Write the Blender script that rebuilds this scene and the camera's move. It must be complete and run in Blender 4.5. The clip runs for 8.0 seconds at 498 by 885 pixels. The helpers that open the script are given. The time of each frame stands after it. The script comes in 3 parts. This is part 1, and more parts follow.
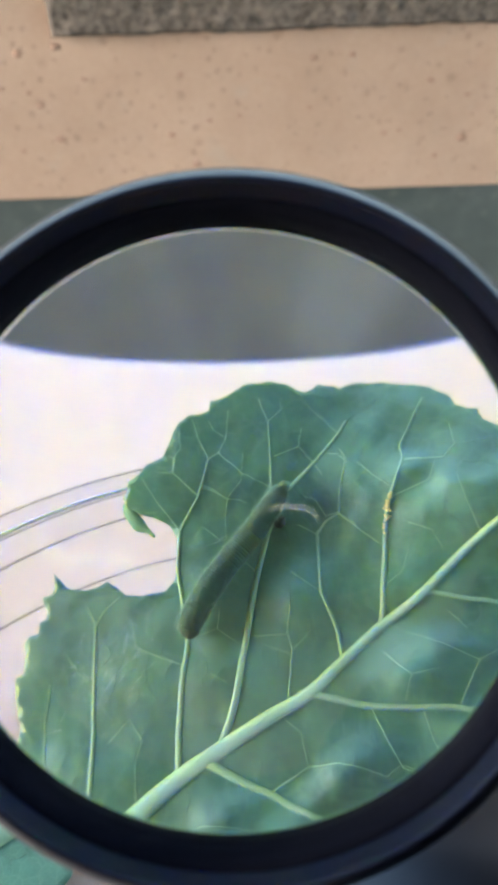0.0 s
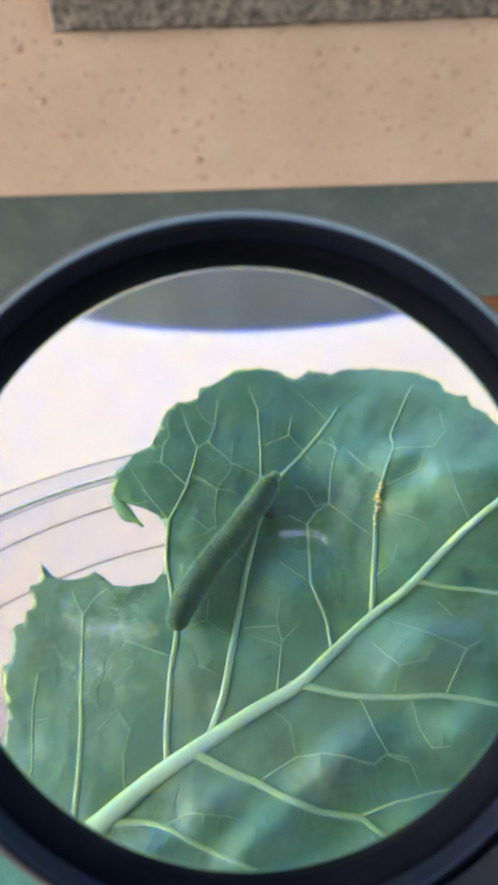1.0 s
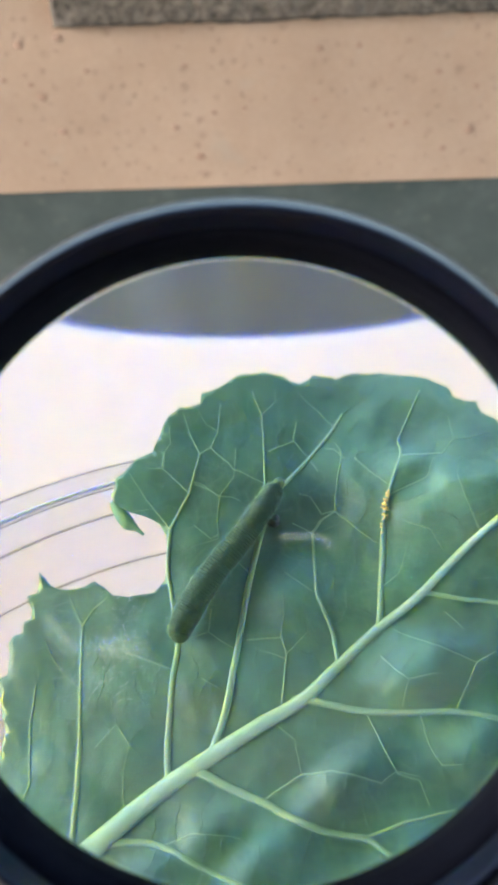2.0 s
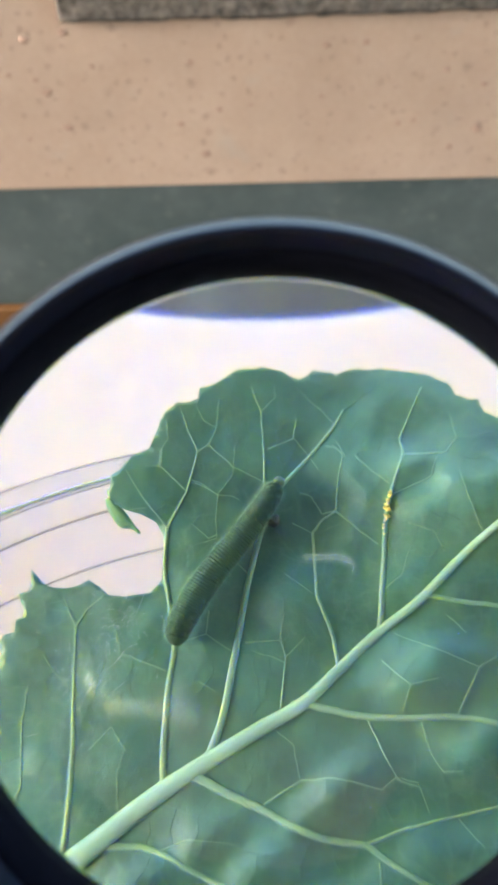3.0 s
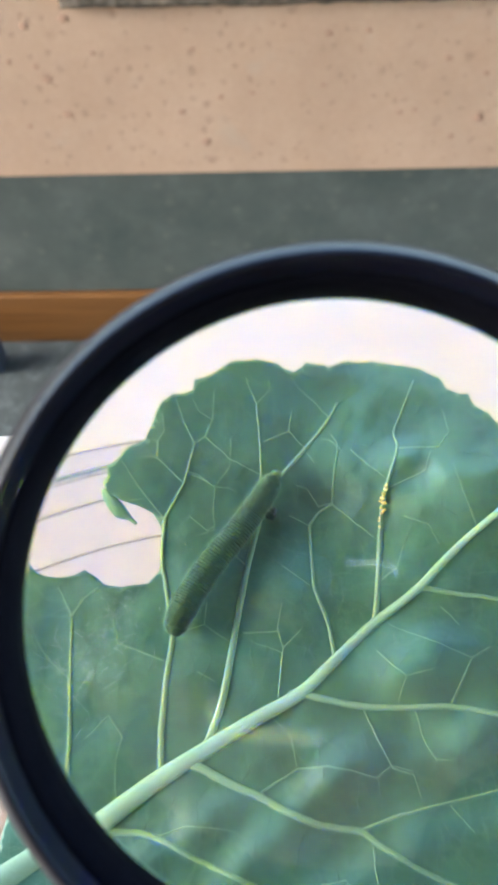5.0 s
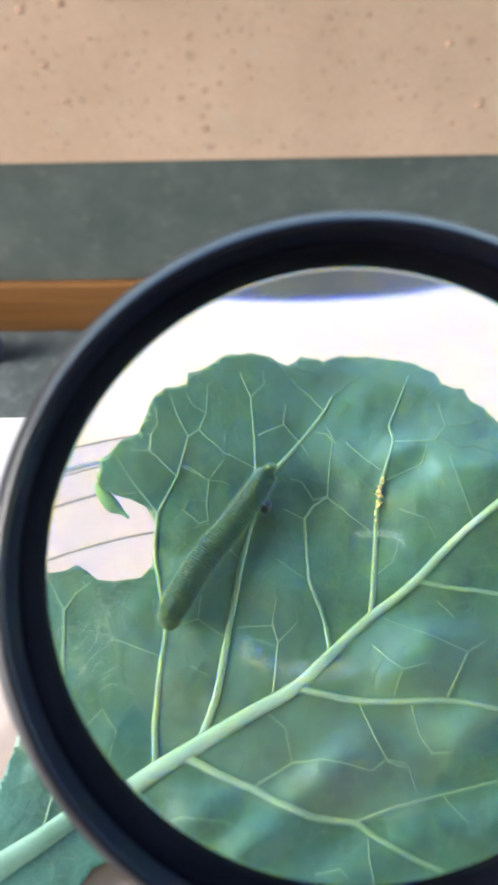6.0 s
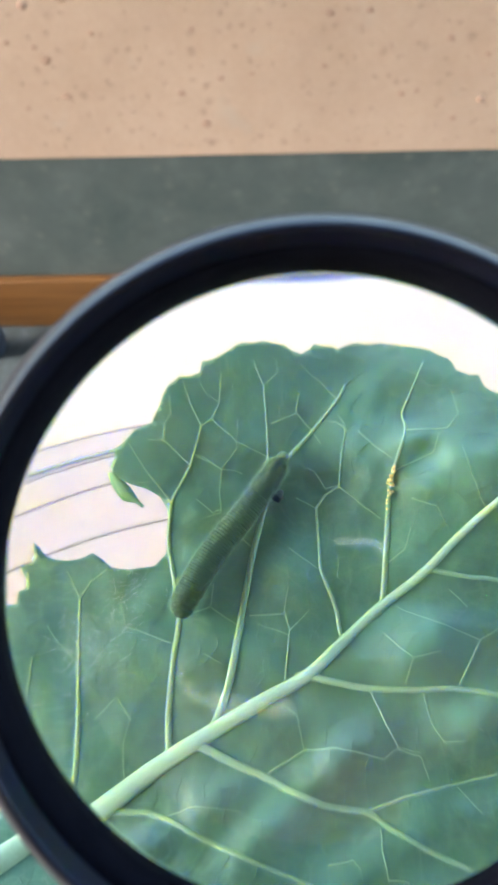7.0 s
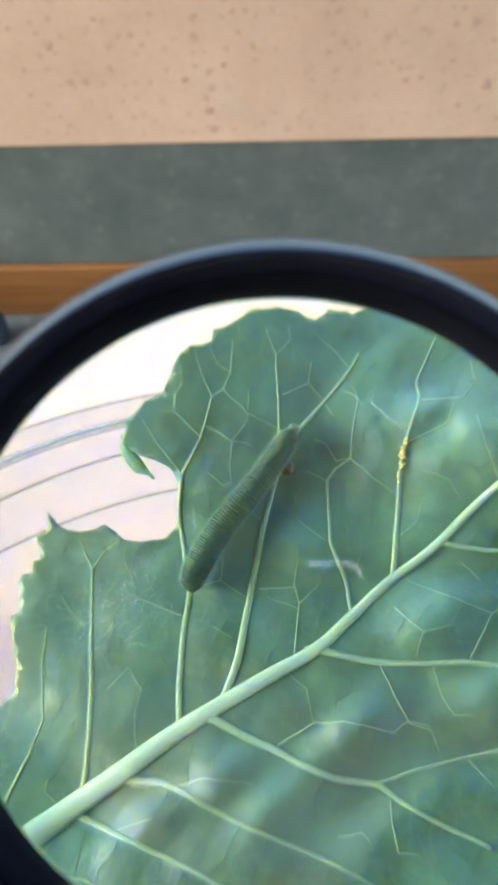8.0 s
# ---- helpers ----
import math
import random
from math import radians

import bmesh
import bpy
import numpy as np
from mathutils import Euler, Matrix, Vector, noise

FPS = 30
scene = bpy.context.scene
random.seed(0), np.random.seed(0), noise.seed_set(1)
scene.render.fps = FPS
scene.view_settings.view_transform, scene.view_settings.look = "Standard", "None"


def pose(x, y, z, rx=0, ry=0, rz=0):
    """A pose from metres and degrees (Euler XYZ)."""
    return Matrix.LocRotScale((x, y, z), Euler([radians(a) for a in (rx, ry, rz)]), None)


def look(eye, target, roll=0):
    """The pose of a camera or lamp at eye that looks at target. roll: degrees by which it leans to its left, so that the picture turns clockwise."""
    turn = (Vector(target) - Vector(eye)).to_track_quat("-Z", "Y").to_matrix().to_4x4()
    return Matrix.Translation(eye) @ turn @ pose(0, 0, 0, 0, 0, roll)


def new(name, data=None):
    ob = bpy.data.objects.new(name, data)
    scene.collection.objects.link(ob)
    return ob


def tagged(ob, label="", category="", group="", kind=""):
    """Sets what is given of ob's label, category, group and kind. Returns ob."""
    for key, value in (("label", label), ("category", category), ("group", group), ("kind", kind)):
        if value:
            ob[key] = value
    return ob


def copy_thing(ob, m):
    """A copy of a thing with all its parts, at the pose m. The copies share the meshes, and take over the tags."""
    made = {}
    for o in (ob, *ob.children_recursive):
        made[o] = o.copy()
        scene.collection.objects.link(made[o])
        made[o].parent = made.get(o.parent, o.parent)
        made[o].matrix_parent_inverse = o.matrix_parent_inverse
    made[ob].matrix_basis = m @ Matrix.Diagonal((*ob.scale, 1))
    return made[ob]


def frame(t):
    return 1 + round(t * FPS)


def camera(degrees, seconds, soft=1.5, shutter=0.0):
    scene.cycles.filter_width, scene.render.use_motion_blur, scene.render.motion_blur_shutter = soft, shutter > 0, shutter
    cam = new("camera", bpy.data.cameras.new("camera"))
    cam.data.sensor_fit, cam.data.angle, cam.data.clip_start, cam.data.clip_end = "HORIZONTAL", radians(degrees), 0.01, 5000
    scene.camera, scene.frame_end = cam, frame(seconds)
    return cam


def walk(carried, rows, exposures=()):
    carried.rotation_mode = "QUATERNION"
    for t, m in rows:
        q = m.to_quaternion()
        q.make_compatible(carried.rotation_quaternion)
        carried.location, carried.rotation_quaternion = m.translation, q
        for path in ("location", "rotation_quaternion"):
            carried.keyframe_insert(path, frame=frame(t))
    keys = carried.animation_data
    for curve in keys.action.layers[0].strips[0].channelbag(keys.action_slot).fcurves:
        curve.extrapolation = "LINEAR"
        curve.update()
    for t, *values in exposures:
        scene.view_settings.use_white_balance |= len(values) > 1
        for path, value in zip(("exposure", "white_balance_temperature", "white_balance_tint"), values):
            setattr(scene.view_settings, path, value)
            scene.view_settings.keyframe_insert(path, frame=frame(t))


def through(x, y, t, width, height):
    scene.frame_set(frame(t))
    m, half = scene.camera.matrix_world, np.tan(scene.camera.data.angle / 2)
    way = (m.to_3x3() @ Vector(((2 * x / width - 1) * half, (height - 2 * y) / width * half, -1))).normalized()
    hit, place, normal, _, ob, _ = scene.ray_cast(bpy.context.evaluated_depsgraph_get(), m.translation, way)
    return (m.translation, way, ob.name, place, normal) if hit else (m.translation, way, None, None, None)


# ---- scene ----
# ------------------------------------------------------------------ camera
cam = camera(34.0, 8.0, soft=2.9)
cam.data.dof.use_dof = True
cam.data.dof.focus_distance = 0.19
cam.data.dof.aperture_fstop = 39
walk(cam, [
    (0, pose(0.0037, -0.0117, 0.1708, 41.00, 1.93, -0.22)),
    (0.5, pose(0.0040, -0.0048, 0.1641, 40.90, 1.97, -0.12)),
    (1, pose(0.0047, -0.0073, 0.1673, 40.83, 2.02, -0.01)),
    (1.5, pose(0.0046, -0.0054, 0.1655, 40.77, 2.16, 0.02)),
    (3, pose(0.0030, 0.0029, 0.1590, 40.56, 1.95, 0.54)),
    (3.5, pose(0.0004, 0.0023, 0.1628, 40.70, 1.92, 0.77)),
    (4, pose(0.0001, 0.0023, 0.1637, 40.66, 1.80, 0.85)),
    (4.5, pose(-0.0001, 0.0042, 0.1604, 40.24, 1.63, 0.74)),
    (5, pose(-0.0009, 0.0034, 0.1620, 39.70, 1.60, 0.59)),
    (6.5, pose(-0.0004, 0.0067, 0.1524, 38.96, 1.56, 0.55)),
    (7, pose(-0.0006, 0.0038, 0.1594, 38.70, 1.67, 0.58)),
    (7.5, pose(-0.0003, 0.0038, 0.1623, 38.32, 1.74, 0.69)),
    (8, pose(0.0006, 0.0046, 0.1598, 37.87, 1.75, 0.82)),
], exposures=[(0, 3.06, 6300, 8.5), (1.5, 3.08, 6300, 8.5), (3.5, 3.12, 6300, 8.5), (5, 3.14, 6300, 8.5), (6.5, 3.34, 6300, 8.5), (8, 3.28, 6300, 8.5)])

# ------------------------------------------------------------------ light
world = bpy.data.worlds.new("sky")
scene.world = world
world.use_nodes = True
wn = world.node_tree
sky = wn.nodes.new("ShaderNodeTexSky")
sky.sky_type = "NISHITA"
sky.sun_disc = False
sky.sun_elevation = radians(22)
sky.sun_rotation = radians(262)
sky.dust_density = 0.5
wn.links.new(sky.outputs[0], wn.nodes["Background"].inputs[0])
wn.nodes["Background"].inputs[1].default_value = 0.15

sun = new("sun", bpy.data.lights.new("sun", "SUN"))
sun.data.energy = 1.25
sun.data.angle = radians(30)
sun.data.color = (1.0, 0.985, 0.96)
sun.matrix_world = look((-0.90, -0.12, 0.37), (0, 0, 0))


# ------------------------------------------------------------------ materials
def material(name):
    m = bpy.data.materials.new(name)
    m.use_nodes = True
    return m, m.node_tree, m.node_tree.nodes["Principled BSDF"]


def texture(nt, kind, scale, detail=4.0, rough=0.55, vec=None):
    n = nt.nodes.new(kind)
    n.inputs["Scale"].default_value = scale
    if kind == "ShaderNodeTexNoise":
        n.inputs["Detail"].default_value = detail
        n.inputs["Roughness"].default_value = rough
    if vec is not None:
        nt.links.new(vec, n.inputs["Vector"])
    return n


def ramp(nt, value, stops):
    r = nt.nodes.new("ShaderNodeValToRGB")
    while len(r.color_ramp.elements) < len(stops):
        r.color_ramp.elements.new(0.5)
    for e, (p, c) in zip(r.color_ramp.elements, stops):
        e.position = p
        e.color = (*c, 1) if len(c) == 3 else c
    nt.links.new(value, r.inputs[0])
    return r.outputs[0]


def mix(nt, fac, a, b, mode="MIX"):
    n = nt.nodes.new("ShaderNodeMix")
    n.data_type = "RGBA"
    n.blend_type = mode
    for value, slot in ((fac, 0), (a, 6), (b, 7)):
        if isinstance(value, (int, float)):
            n.inputs[slot].default_value = value
        elif isinstance(value, tuple):
            n.inputs[slot].default_value = (*value, 1)
        else:
            nt.links.new(value, n.inputs[slot])
    return n.outputs[2]


def bump(nt, height, strength, distance, bsdf, chain=None):
    b = nt.nodes.new("ShaderNodeBump")
    b.inputs["Strength"].default_value = strength
    b.inputs["Distance"].default_value = distance
    nt.links.new(height, b.inputs["Height"])
    if chain is not None:
        nt.links.new(chain, b.inputs["Normal"])
    nt.links.new(b.outputs[0], bsdf.inputs["Normal"])
    return b.outputs[0]


def coords(nt, which="Object"):
    return nt.nodes.new("ShaderNodeTexCoord").outputs[which]


def surface(name, dark, light, scale, rough=0.6, relief=0.3, depth=0.001, fine=8.0, metal=0.0):
    """A plain surface with stains at one scale and grain at a finer one."""
    m, nt, p = material(name)
    v = coords(nt)
    big = texture(nt, "ShaderNodeTexNoise", scale, 5, 0.6, v)
    small = texture(nt, "ShaderNodeTexNoise", scale * fine, 6, 0.65, v)
    base = ramp(nt, big.outputs[0], [(0.3, dark), (0.7, light)])
    grain = ramp(nt, small.outputs[0], [(0.25, (0.8, 0.8, 0.8)), (0.75, (1, 1, 1))])
    nt.links.new(mix(nt, 0.7, base, grain, "MULTIPLY"), p.inputs["Base Color"])
    nt.links.new(ramp(nt, small.outputs[0], [(0.3, (rough - 0.08,) * 3), (0.7, (rough + 0.08,) * 3)]), p.inputs["Roughness"])
    p.inputs["Metallic"].default_value = metal
    bump(nt, small.outputs[0], relief, depth, p)
    return m


def flecked(name, dark, light, *rest):
    """A mottled surface with pale worn flecks."""
    m = surface(name, dark, light, *rest)
    nt, p = m.node_tree, m.node_tree.nodes["Principled BSDF"]
    v = coords(nt)
    vor = texture(nt, "ShaderNodeTexVoronoi", 34, vec=v)
    spot = ramp(nt, vor.outputs["Distance"], [(0.10, (0.28,) * 3), (0.30, (0, 0, 0))])
    smear = texture(nt, "ShaderNodeTexNoise", 16, 4, 0.6, v)
    cloud = ramp(nt, smear.outputs[0], [(0.5, (0, 0, 0)), (0.72, (0.22,) * 3)])
    under = p.inputs["Base Color"].links[0].from_socket
    base = mix(nt, cloud, under, tuple(1.35 * c for c in light))
    nt.links.new(mix(nt, spot, base, (0.20, 0.19, 0.16)), p.inputs["Base Color"])
    return m


def blade_material():
    m, nt, p = material("leaf_blade")
    v = coords(nt)
    big = texture(nt, "ShaderNodeTexNoise", 55, 4, 0.6, v)
    mid = texture(nt, "ShaderNodeTexNoise", 260, 5, 0.6, v)
    small = texture(nt, "ShaderNodeTexNoise", 2600, 4, 0.6, v)
    base = ramp(nt, big.outputs[0], [(0.30, (0.025, 0.085, 0.040)), (0.70, (0.069, 0.196, 0.113))])
    base = mix(nt, 0.5, base, ramp(nt, mid.outputs[0], [(0.3, (0.62, 0.68, 0.62)), (0.7, (1, 1, 1))]), "MULTIPLY")
    base = mix(nt, 0.45, base, ramp(nt, small.outputs[0], [(0.3, (0.7, 0.75, 0.7)), (0.7, (1, 1, 1))]), "MULTIPLY")
    # fine net of the smallest veins
    warp = nt.nodes.new("ShaderNodeVectorMath")
    warp.operation = "MULTIPLY_ADD"
    nt.links.new(mid.outputs[1], warp.inputs[0])
    warp.inputs[1].default_value = (0.0016, 0.0016, 0.0)
    nt.links.new(v, warp.inputs[2])
    net = None
    for scale, wide, much in ((330, 0.05, 0.12), (700, 0.06, 0.08)):
        vor = nt.nodes.new("ShaderNodeTexVoronoi")
        vor.feature = "DISTANCE_TO_EDGE"
        vor.inputs["Scale"].default_value = scale
        nt.links.new(warp.outputs[0], vor.inputs["Vector"])
        line = ramp(nt, vor.outputs["Distance"], [(0.0, (much,) * 3), (wide, (0, 0, 0))])
        base = mix(nt, line, base, (0.22, 0.34, 0.20))
        net = line if net is None else net
    nt.links.new(base, p.inputs["Base Color"])
    nt.links.new(ramp(nt, mid.outputs[0], [(0.3, (0.38,) * 3), (0.7, (0.52,) * 3)]), p.inputs["Roughness"])
    p.inputs["Specular IOR Level"].default_value = 0.74
    p.inputs["Sheen Weight"].default_value = 0.06
    p.inputs["Sheen Tint"].default_value = (0.75, 0.9, 1.0, 1)
    puff = nt.nodes.new("ShaderNodeTexVoronoi")
    puff.feature = "SMOOTH_F1"
    puff.inputs["Scale"].default_value = 300
    puff.inputs["Smoothness"].default_value = 0.5
    nt.links.new(warp.outputs[0], puff.inputs["Vector"])
    down = nt.nodes.new("ShaderNodeInvert")
    nt.links.new(puff.outputs["Distance"], down.inputs[1])
    n0 = bump(nt, down.outputs[0], 0.20, 0.0009, p)
    n1 = bump(nt, mid.outputs[0], 0.20, 0.0009, p, n0)
    n2 = bump(nt, net, 0.35, 0.0003, p, n1)
    bump(nt, small.outputs[0], 0.4, 0.00015, p, n2)
    return m


def vein_material(name, dark, light):
    m, nt, p = material(name)
    v = coords(nt)
    big = texture(nt, "ShaderNodeTexNoise", 120, 3, 0.6, v)
    small = texture(nt, "ShaderNodeTexNoise", 1500, 4, 0.6, v)
    base = ramp(nt, big.outputs[0], [(0.3, dark), (0.7, light)])
    nt.links.new(mix(nt, 0.4, base, ramp(nt, small.outputs[0], [(0.3, (0.75, 0.8, 0.7)), (0.7, (1, 1, 1))]), "MULTIPLY"), p.inputs["Base Color"])
    p.inputs["Roughness"].default_value = 0.42
    p.inputs["Subsurface Weight"].default_value = 0.15
    p.inputs["Subsurface Radius"].default_value = (0.0006, 0.0008, 0.0003)
    bump(nt, small.outputs[0], 0.3, 0.0002, p)
    return m


def plaster_material():
    m, nt, p = material("tan_plaster")
    v = coords(nt)
    big = texture(nt, "ShaderNodeTexNoise", 5, 5, 0.6, v)
    small = texture(nt, "ShaderNodeTexNoise", 120, 6, 0.7, v)
    base = ramp(nt, big.outputs[0], [(0.3, (0.480, 0.315, 0.215)), (0.7, (0.60, 0.410, 0.290))])
    base = mix(nt, 0.6, base, ramp(nt, small.outputs[0], [(0.25, (0.85, 0.83, 0.8)), (0.75, (1, 1, 1))]), "MULTIPLY")
    patch = texture(nt, "ShaderNodeTexNoise", 14, 3, 0.5, v)
    pits = None
    bent = nt.nodes.new("ShaderNodeVectorMath")
    bent.operation = "MULTIPLY_ADD"
    nt.links.new(small.outputs[1], bent.inputs[0])
    bent.inputs[1].default_value = (0.020, 0.020, 0.020)
    nt.links.new(v, bent.inputs[2])
    split = nt.nodes.new("ShaderNodeSeparateXYZ")
    nt.links.new(bent.outputs[0], split.inputs[0])
    face = nt.nodes.new("ShaderNodeCombineXYZ")
    nt.links.new(split.outputs[0], face.inputs[0])
    nt.links.new(split.outputs[2], face.inputs[1])
    for scale, size in ((17, 0.12), (47, 0.17), (29, 0.13)):
        vor = texture(nt, "ShaderNodeTexVoronoi", scale, vec=face.outputs[0])
        vor.voronoi_dimensions = "2D"
        spot = ramp(nt, vor.outputs["Distance"], [(size * 0.2, (1, 1, 1)), (size, (0, 0, 0))])
        keep = ramp(nt, vor.outputs["Color"], [(0.50, (0, 0, 0)), (0.72, (1, 1, 1))])
        spot = mix(nt, 1.0, spot, keep, "MULTIPLY")
        base = mix(nt, mix(nt, 1.0, spot, (0.28, 0.28, 0.28), "MULTIPLY"), base, (0.17, 0.095, 0.062))
        pits = spot if pits is None else mix(nt, 1.0, pits, spot, "ADD")
    base = mix(nt, ramp(nt, patch.outputs[0], [(0.62, (0, 0, 0)), (0.75, (0.35,) * 3)]), base, (0.44, 0.36, 0.28))
    nt.links.new(base, p.inputs["Base Color"])
    p.inputs["Roughness"].default_value = 0.8
    inv = nt.nodes.new("ShaderNodeInvert")
    nt.links.new(pits, inv.inputs[1])
    n1 = bump(nt, inv.outputs[0], 0.4, 0.002, p)
    bump(nt, small.outputs[0], 0.35, 0.0012, p, n1)
    return m


def wood_material():
    m, nt, p = material("orange_wood")
    v = coords(nt)
    stretch = nt.nodes.new("ShaderNodeMapping")
    stretch.inputs["Scale"].default_value = (1.2, 12, 30)
    nt.links.new(v, stretch.inputs["Vector"])
    grain = texture(nt, "ShaderNodeTexNoise", 4, 6, 0.65, stretch.outputs[0])
    base = ramp(nt, grain.outputs[0], [(0.3, (0.105, 0.040, 0.009)), (0.7, (0.19, 0.080, 0.020))])
    nt.links.new(base, p.inputs["Base Color"])
    p.inputs["Roughness"].default_value = 0.4
    bump(nt, grain.outputs[0], 0.2, 0.001, p)
    return m


def floor_material():
    m, nt, p = material("grey_concrete")
    v = coords(nt)
    big = texture(nt, "ShaderNodeTexNoise", 7, 6, 0.65, v)
    small = texture(nt, "ShaderNodeTexNoise", 110, 7, 0.75, v)
    smear = texture(nt, "ShaderNodeTexNoise", 48, 6, 0.7, v)
    base = ramp(nt, big.outputs[0], [(0.3, (0.042, 0.049, 0.045)), (0.7, (0.080, 0.091, 0.084))])
    base = mix(nt, ramp(nt, smear.outputs[0], [(0.48, (0, 0, 0)), (0.66, (0.8,) * 3)]), base, (0.14, 0.16, 0.15))
    base = mix(nt, 0.6, base, ramp(nt, small.outputs[0], [(0.38, (0.45,) * 3), (0.62, (1, 1, 1))]), "MULTIPLY")
    nt.links.new(base, p.inputs["Base Color"])
    p.inputs["Roughness"].default_value = 0.75
    bump(nt, small.outputs[0], 0.4, 0.002, p)
    return m


def glass_material():
    """Lens glass whose index rises from red to blue."""
    m = bpy.data.materials.new("lens_glass")
    m.use_nodes = True
    nt = m.node_tree
    nt.nodes.remove(nt.nodes["Principled BSDF"])
    shade = None
    for colour, index in (((1, 0.88, 0.22, 1), 1.5000), ((0, 0.09, 0.40, 1), 1.5070), ((0, 0.03, 0.38, 1), 1.5143)):
        g = nt.nodes.new("ShaderNodeBsdfGlass")
        g.inputs["Color"].default_value = colour
        g.inputs["Roughness"].default_value = 0.0
        g.inputs["IOR"].default_value = index
        if shade is None:
            shade = g.outputs[0]
        else:
            a = nt.nodes.new("ShaderNodeAddShader")
            nt.links.new(shade, a.inputs[0])
            nt.links.new(g.outputs[0], a.inputs[1])
            shade = a.outputs[0]
    nt.links.new(shade, nt.nodes["Material Output"].inputs[0])
    return m


def glowing(name, colour, strength):
    m, nt, p = material(name)
    p.inputs["Base Color"].default_value = (0.8, 0.8, 0.8, 1)
    p.inputs["Emission Color"].default_value = (*colour, 1)
    p.inputs["Emission Strength"].default_value = strength
    return m


def plain_plastic(name, colour, rough):
    m, nt, p = material(name)
    dust = texture(nt, "ShaderNodeTexNoise", 900, 3, 0.5, coords(nt))
    nt.links.new(ramp(nt, dust.outputs[0], [(0.45, colour), (0.8, tuple(c * 1.7 for c in colour))]), p.inputs["Base Color"])
    p.inputs["Roughness"].default_value = rough
    p.inputs["Specular IOR Level"].default_value = 0.2
    return m


def clear_plastic(name, through, mirror, rough=0.06):
    """Thin clear sheet: each surface lets most light through and mirrors a little, more at a slant."""
    m = bpy.data.materials.new(name)
    m.use_nodes = True
    nt = m.node_tree
    nt.nodes.remove(nt.nodes["Principled BSDF"])
    clear = nt.nodes.new("ShaderNodeBsdfTransparent")
    clear.inputs[0].default_value = (*through, 1)
    gloss = nt.nodes.new("ShaderNodeBsdfGlossy")
    gloss.inputs["Roughness"].default_value = rough
    slant = nt.nodes.new("ShaderNodeLayerWeight")
    steep = nt.nodes.new("ShaderNodeMath")
    steep.operation = "POWER"
    nt.links.new(slant.outputs["Facing"], steep.inputs[0])
    steep.inputs[1].default_value = 5.0
    share = nt.nodes.new("ShaderNodeMath")
    share.operation = "MULTIPLY_ADD"
    nt.links.new(steep.outputs[0], share.inputs[0])
    share.inputs[1].default_value = 0.5
    share.inputs[2].default_value = mirror
    both = nt.nodes.new("ShaderNodeMixShader")
    nt.links.new(share.outputs[0], both.inputs[0])
    nt.links.new(clear.outputs[0], both.inputs[1])
    nt.links.new(gloss.outputs[0], both.inputs[2])
    nt.links.new(both.outputs[0], nt.nodes["Material Output"].inputs[0])
    return m


def body_material():
    m, nt, p = material("caterpillar_skin")
    v = coords(nt)
    big = texture(nt, "ShaderNodeTexNoise", 180, 4, 0.6, v)
    dots = texture(nt, "ShaderNodeTexVoronoi", 2600, vec=v)
    base = ramp(nt, big.outputs[0], [(0.3, (0.008, 0.033, 0.013)), (0.7, (0.016, 0.055, 0.023))])
    base = mix(nt, ramp(nt, dots.outputs["Distance"], [(0.10, (0.6,) * 3), (0.26, (0, 0, 0))]), base, (0.012, 0.030, 0.012))
    nt.links.new(base, p.inputs["Base Color"])
    p.inputs["Roughness"].default_value = 0.6
    p.inputs["Sheen Weight"].default_value = 0.04
    p.inputs["Specular IOR Level"].default_value = 0.25
    p.inputs["Subsurface Weight"].default_value = 0.1
    p.inputs["Subsurface Radius"].default_value = (0.0006, 0.001, 0.0004)
    bump(nt, dots.outputs["Distance"], 0.4, 0.0002, p)
    return m


BLADE = blade_material()
RIB = vein_material("pale_rib", (0.24, 0.375, 0.225), (0.31, 0.45, 0.29))
VEIN = vein_material("pale_vein", (0.165, 0.275, 0.155), (0.215, 0.33, 0.195))
PALE = surface("pale_leaf", (0.08, 0.19, 0.09), (0.12, 0.25, 0.13), 300, 0.5, 0.3, 0.0003)
NET = vein_material("fine_vein", (0.065, 0.145, 0.090), (0.10, 0.19, 0.125))
PLASTER = plaster_material()
WOOD = wood_material()
CHIP = surface("chipped_plaster", (0.42, 0.240, 0.165), (0.54, 0.345, 0.240), 260, 0.9, 0.4, 0.001)
CONCRETE = floor_material()
DADO = flecked("grey_green_band", (0.062, 0.078, 0.070), (0.120, 0.132, 0.119), 8, 0.45, 0.5, 0.001, 5)
PEBBLE = surface("dark_pebbledash", (0.050, 0.040, 0.028), (0.25, 0.190, 0.145), 105, 0.85, 0.5, 0.003, 3)
TABLETOP = surface("cream_laminate", (0.66, 0.485, 0.350), (0.71, 0.535, 0.400), 14, 0.35, 0.1, 0.0004, 20)
SOFFIT = surface("porch_soffit", (0.16, 0.14, 0.12), (0.22, 0.19, 0.16), 6, 0.7, 0.2, 0.001)
STEEL = surface("painted_steel", (0.10, 0.10, 0.105), (0.15, 0.15, 0.155), 30, 0.4, 0.1, 0.0005)
BLACK = plain_plastic("black_plastic", (0.0018, 0.0024, 0.0072), 0.34)
MATTE = surface("matte_black", (0.0016, 0.0018, 0.0040), (0.0028, 0.0030, 0.0060), 300, 0.85, 0.1, 0.0001)
MATTE.node_tree.nodes["Principled BSDF"].inputs["Specular IOR Level"].default_value = 0.05
GREY = surface("dark_grey_plastic", (0.020, 0.021, 0.028), (0.030, 0.032, 0.040), 80, 0.5, 0.2, 0.0002, 20)
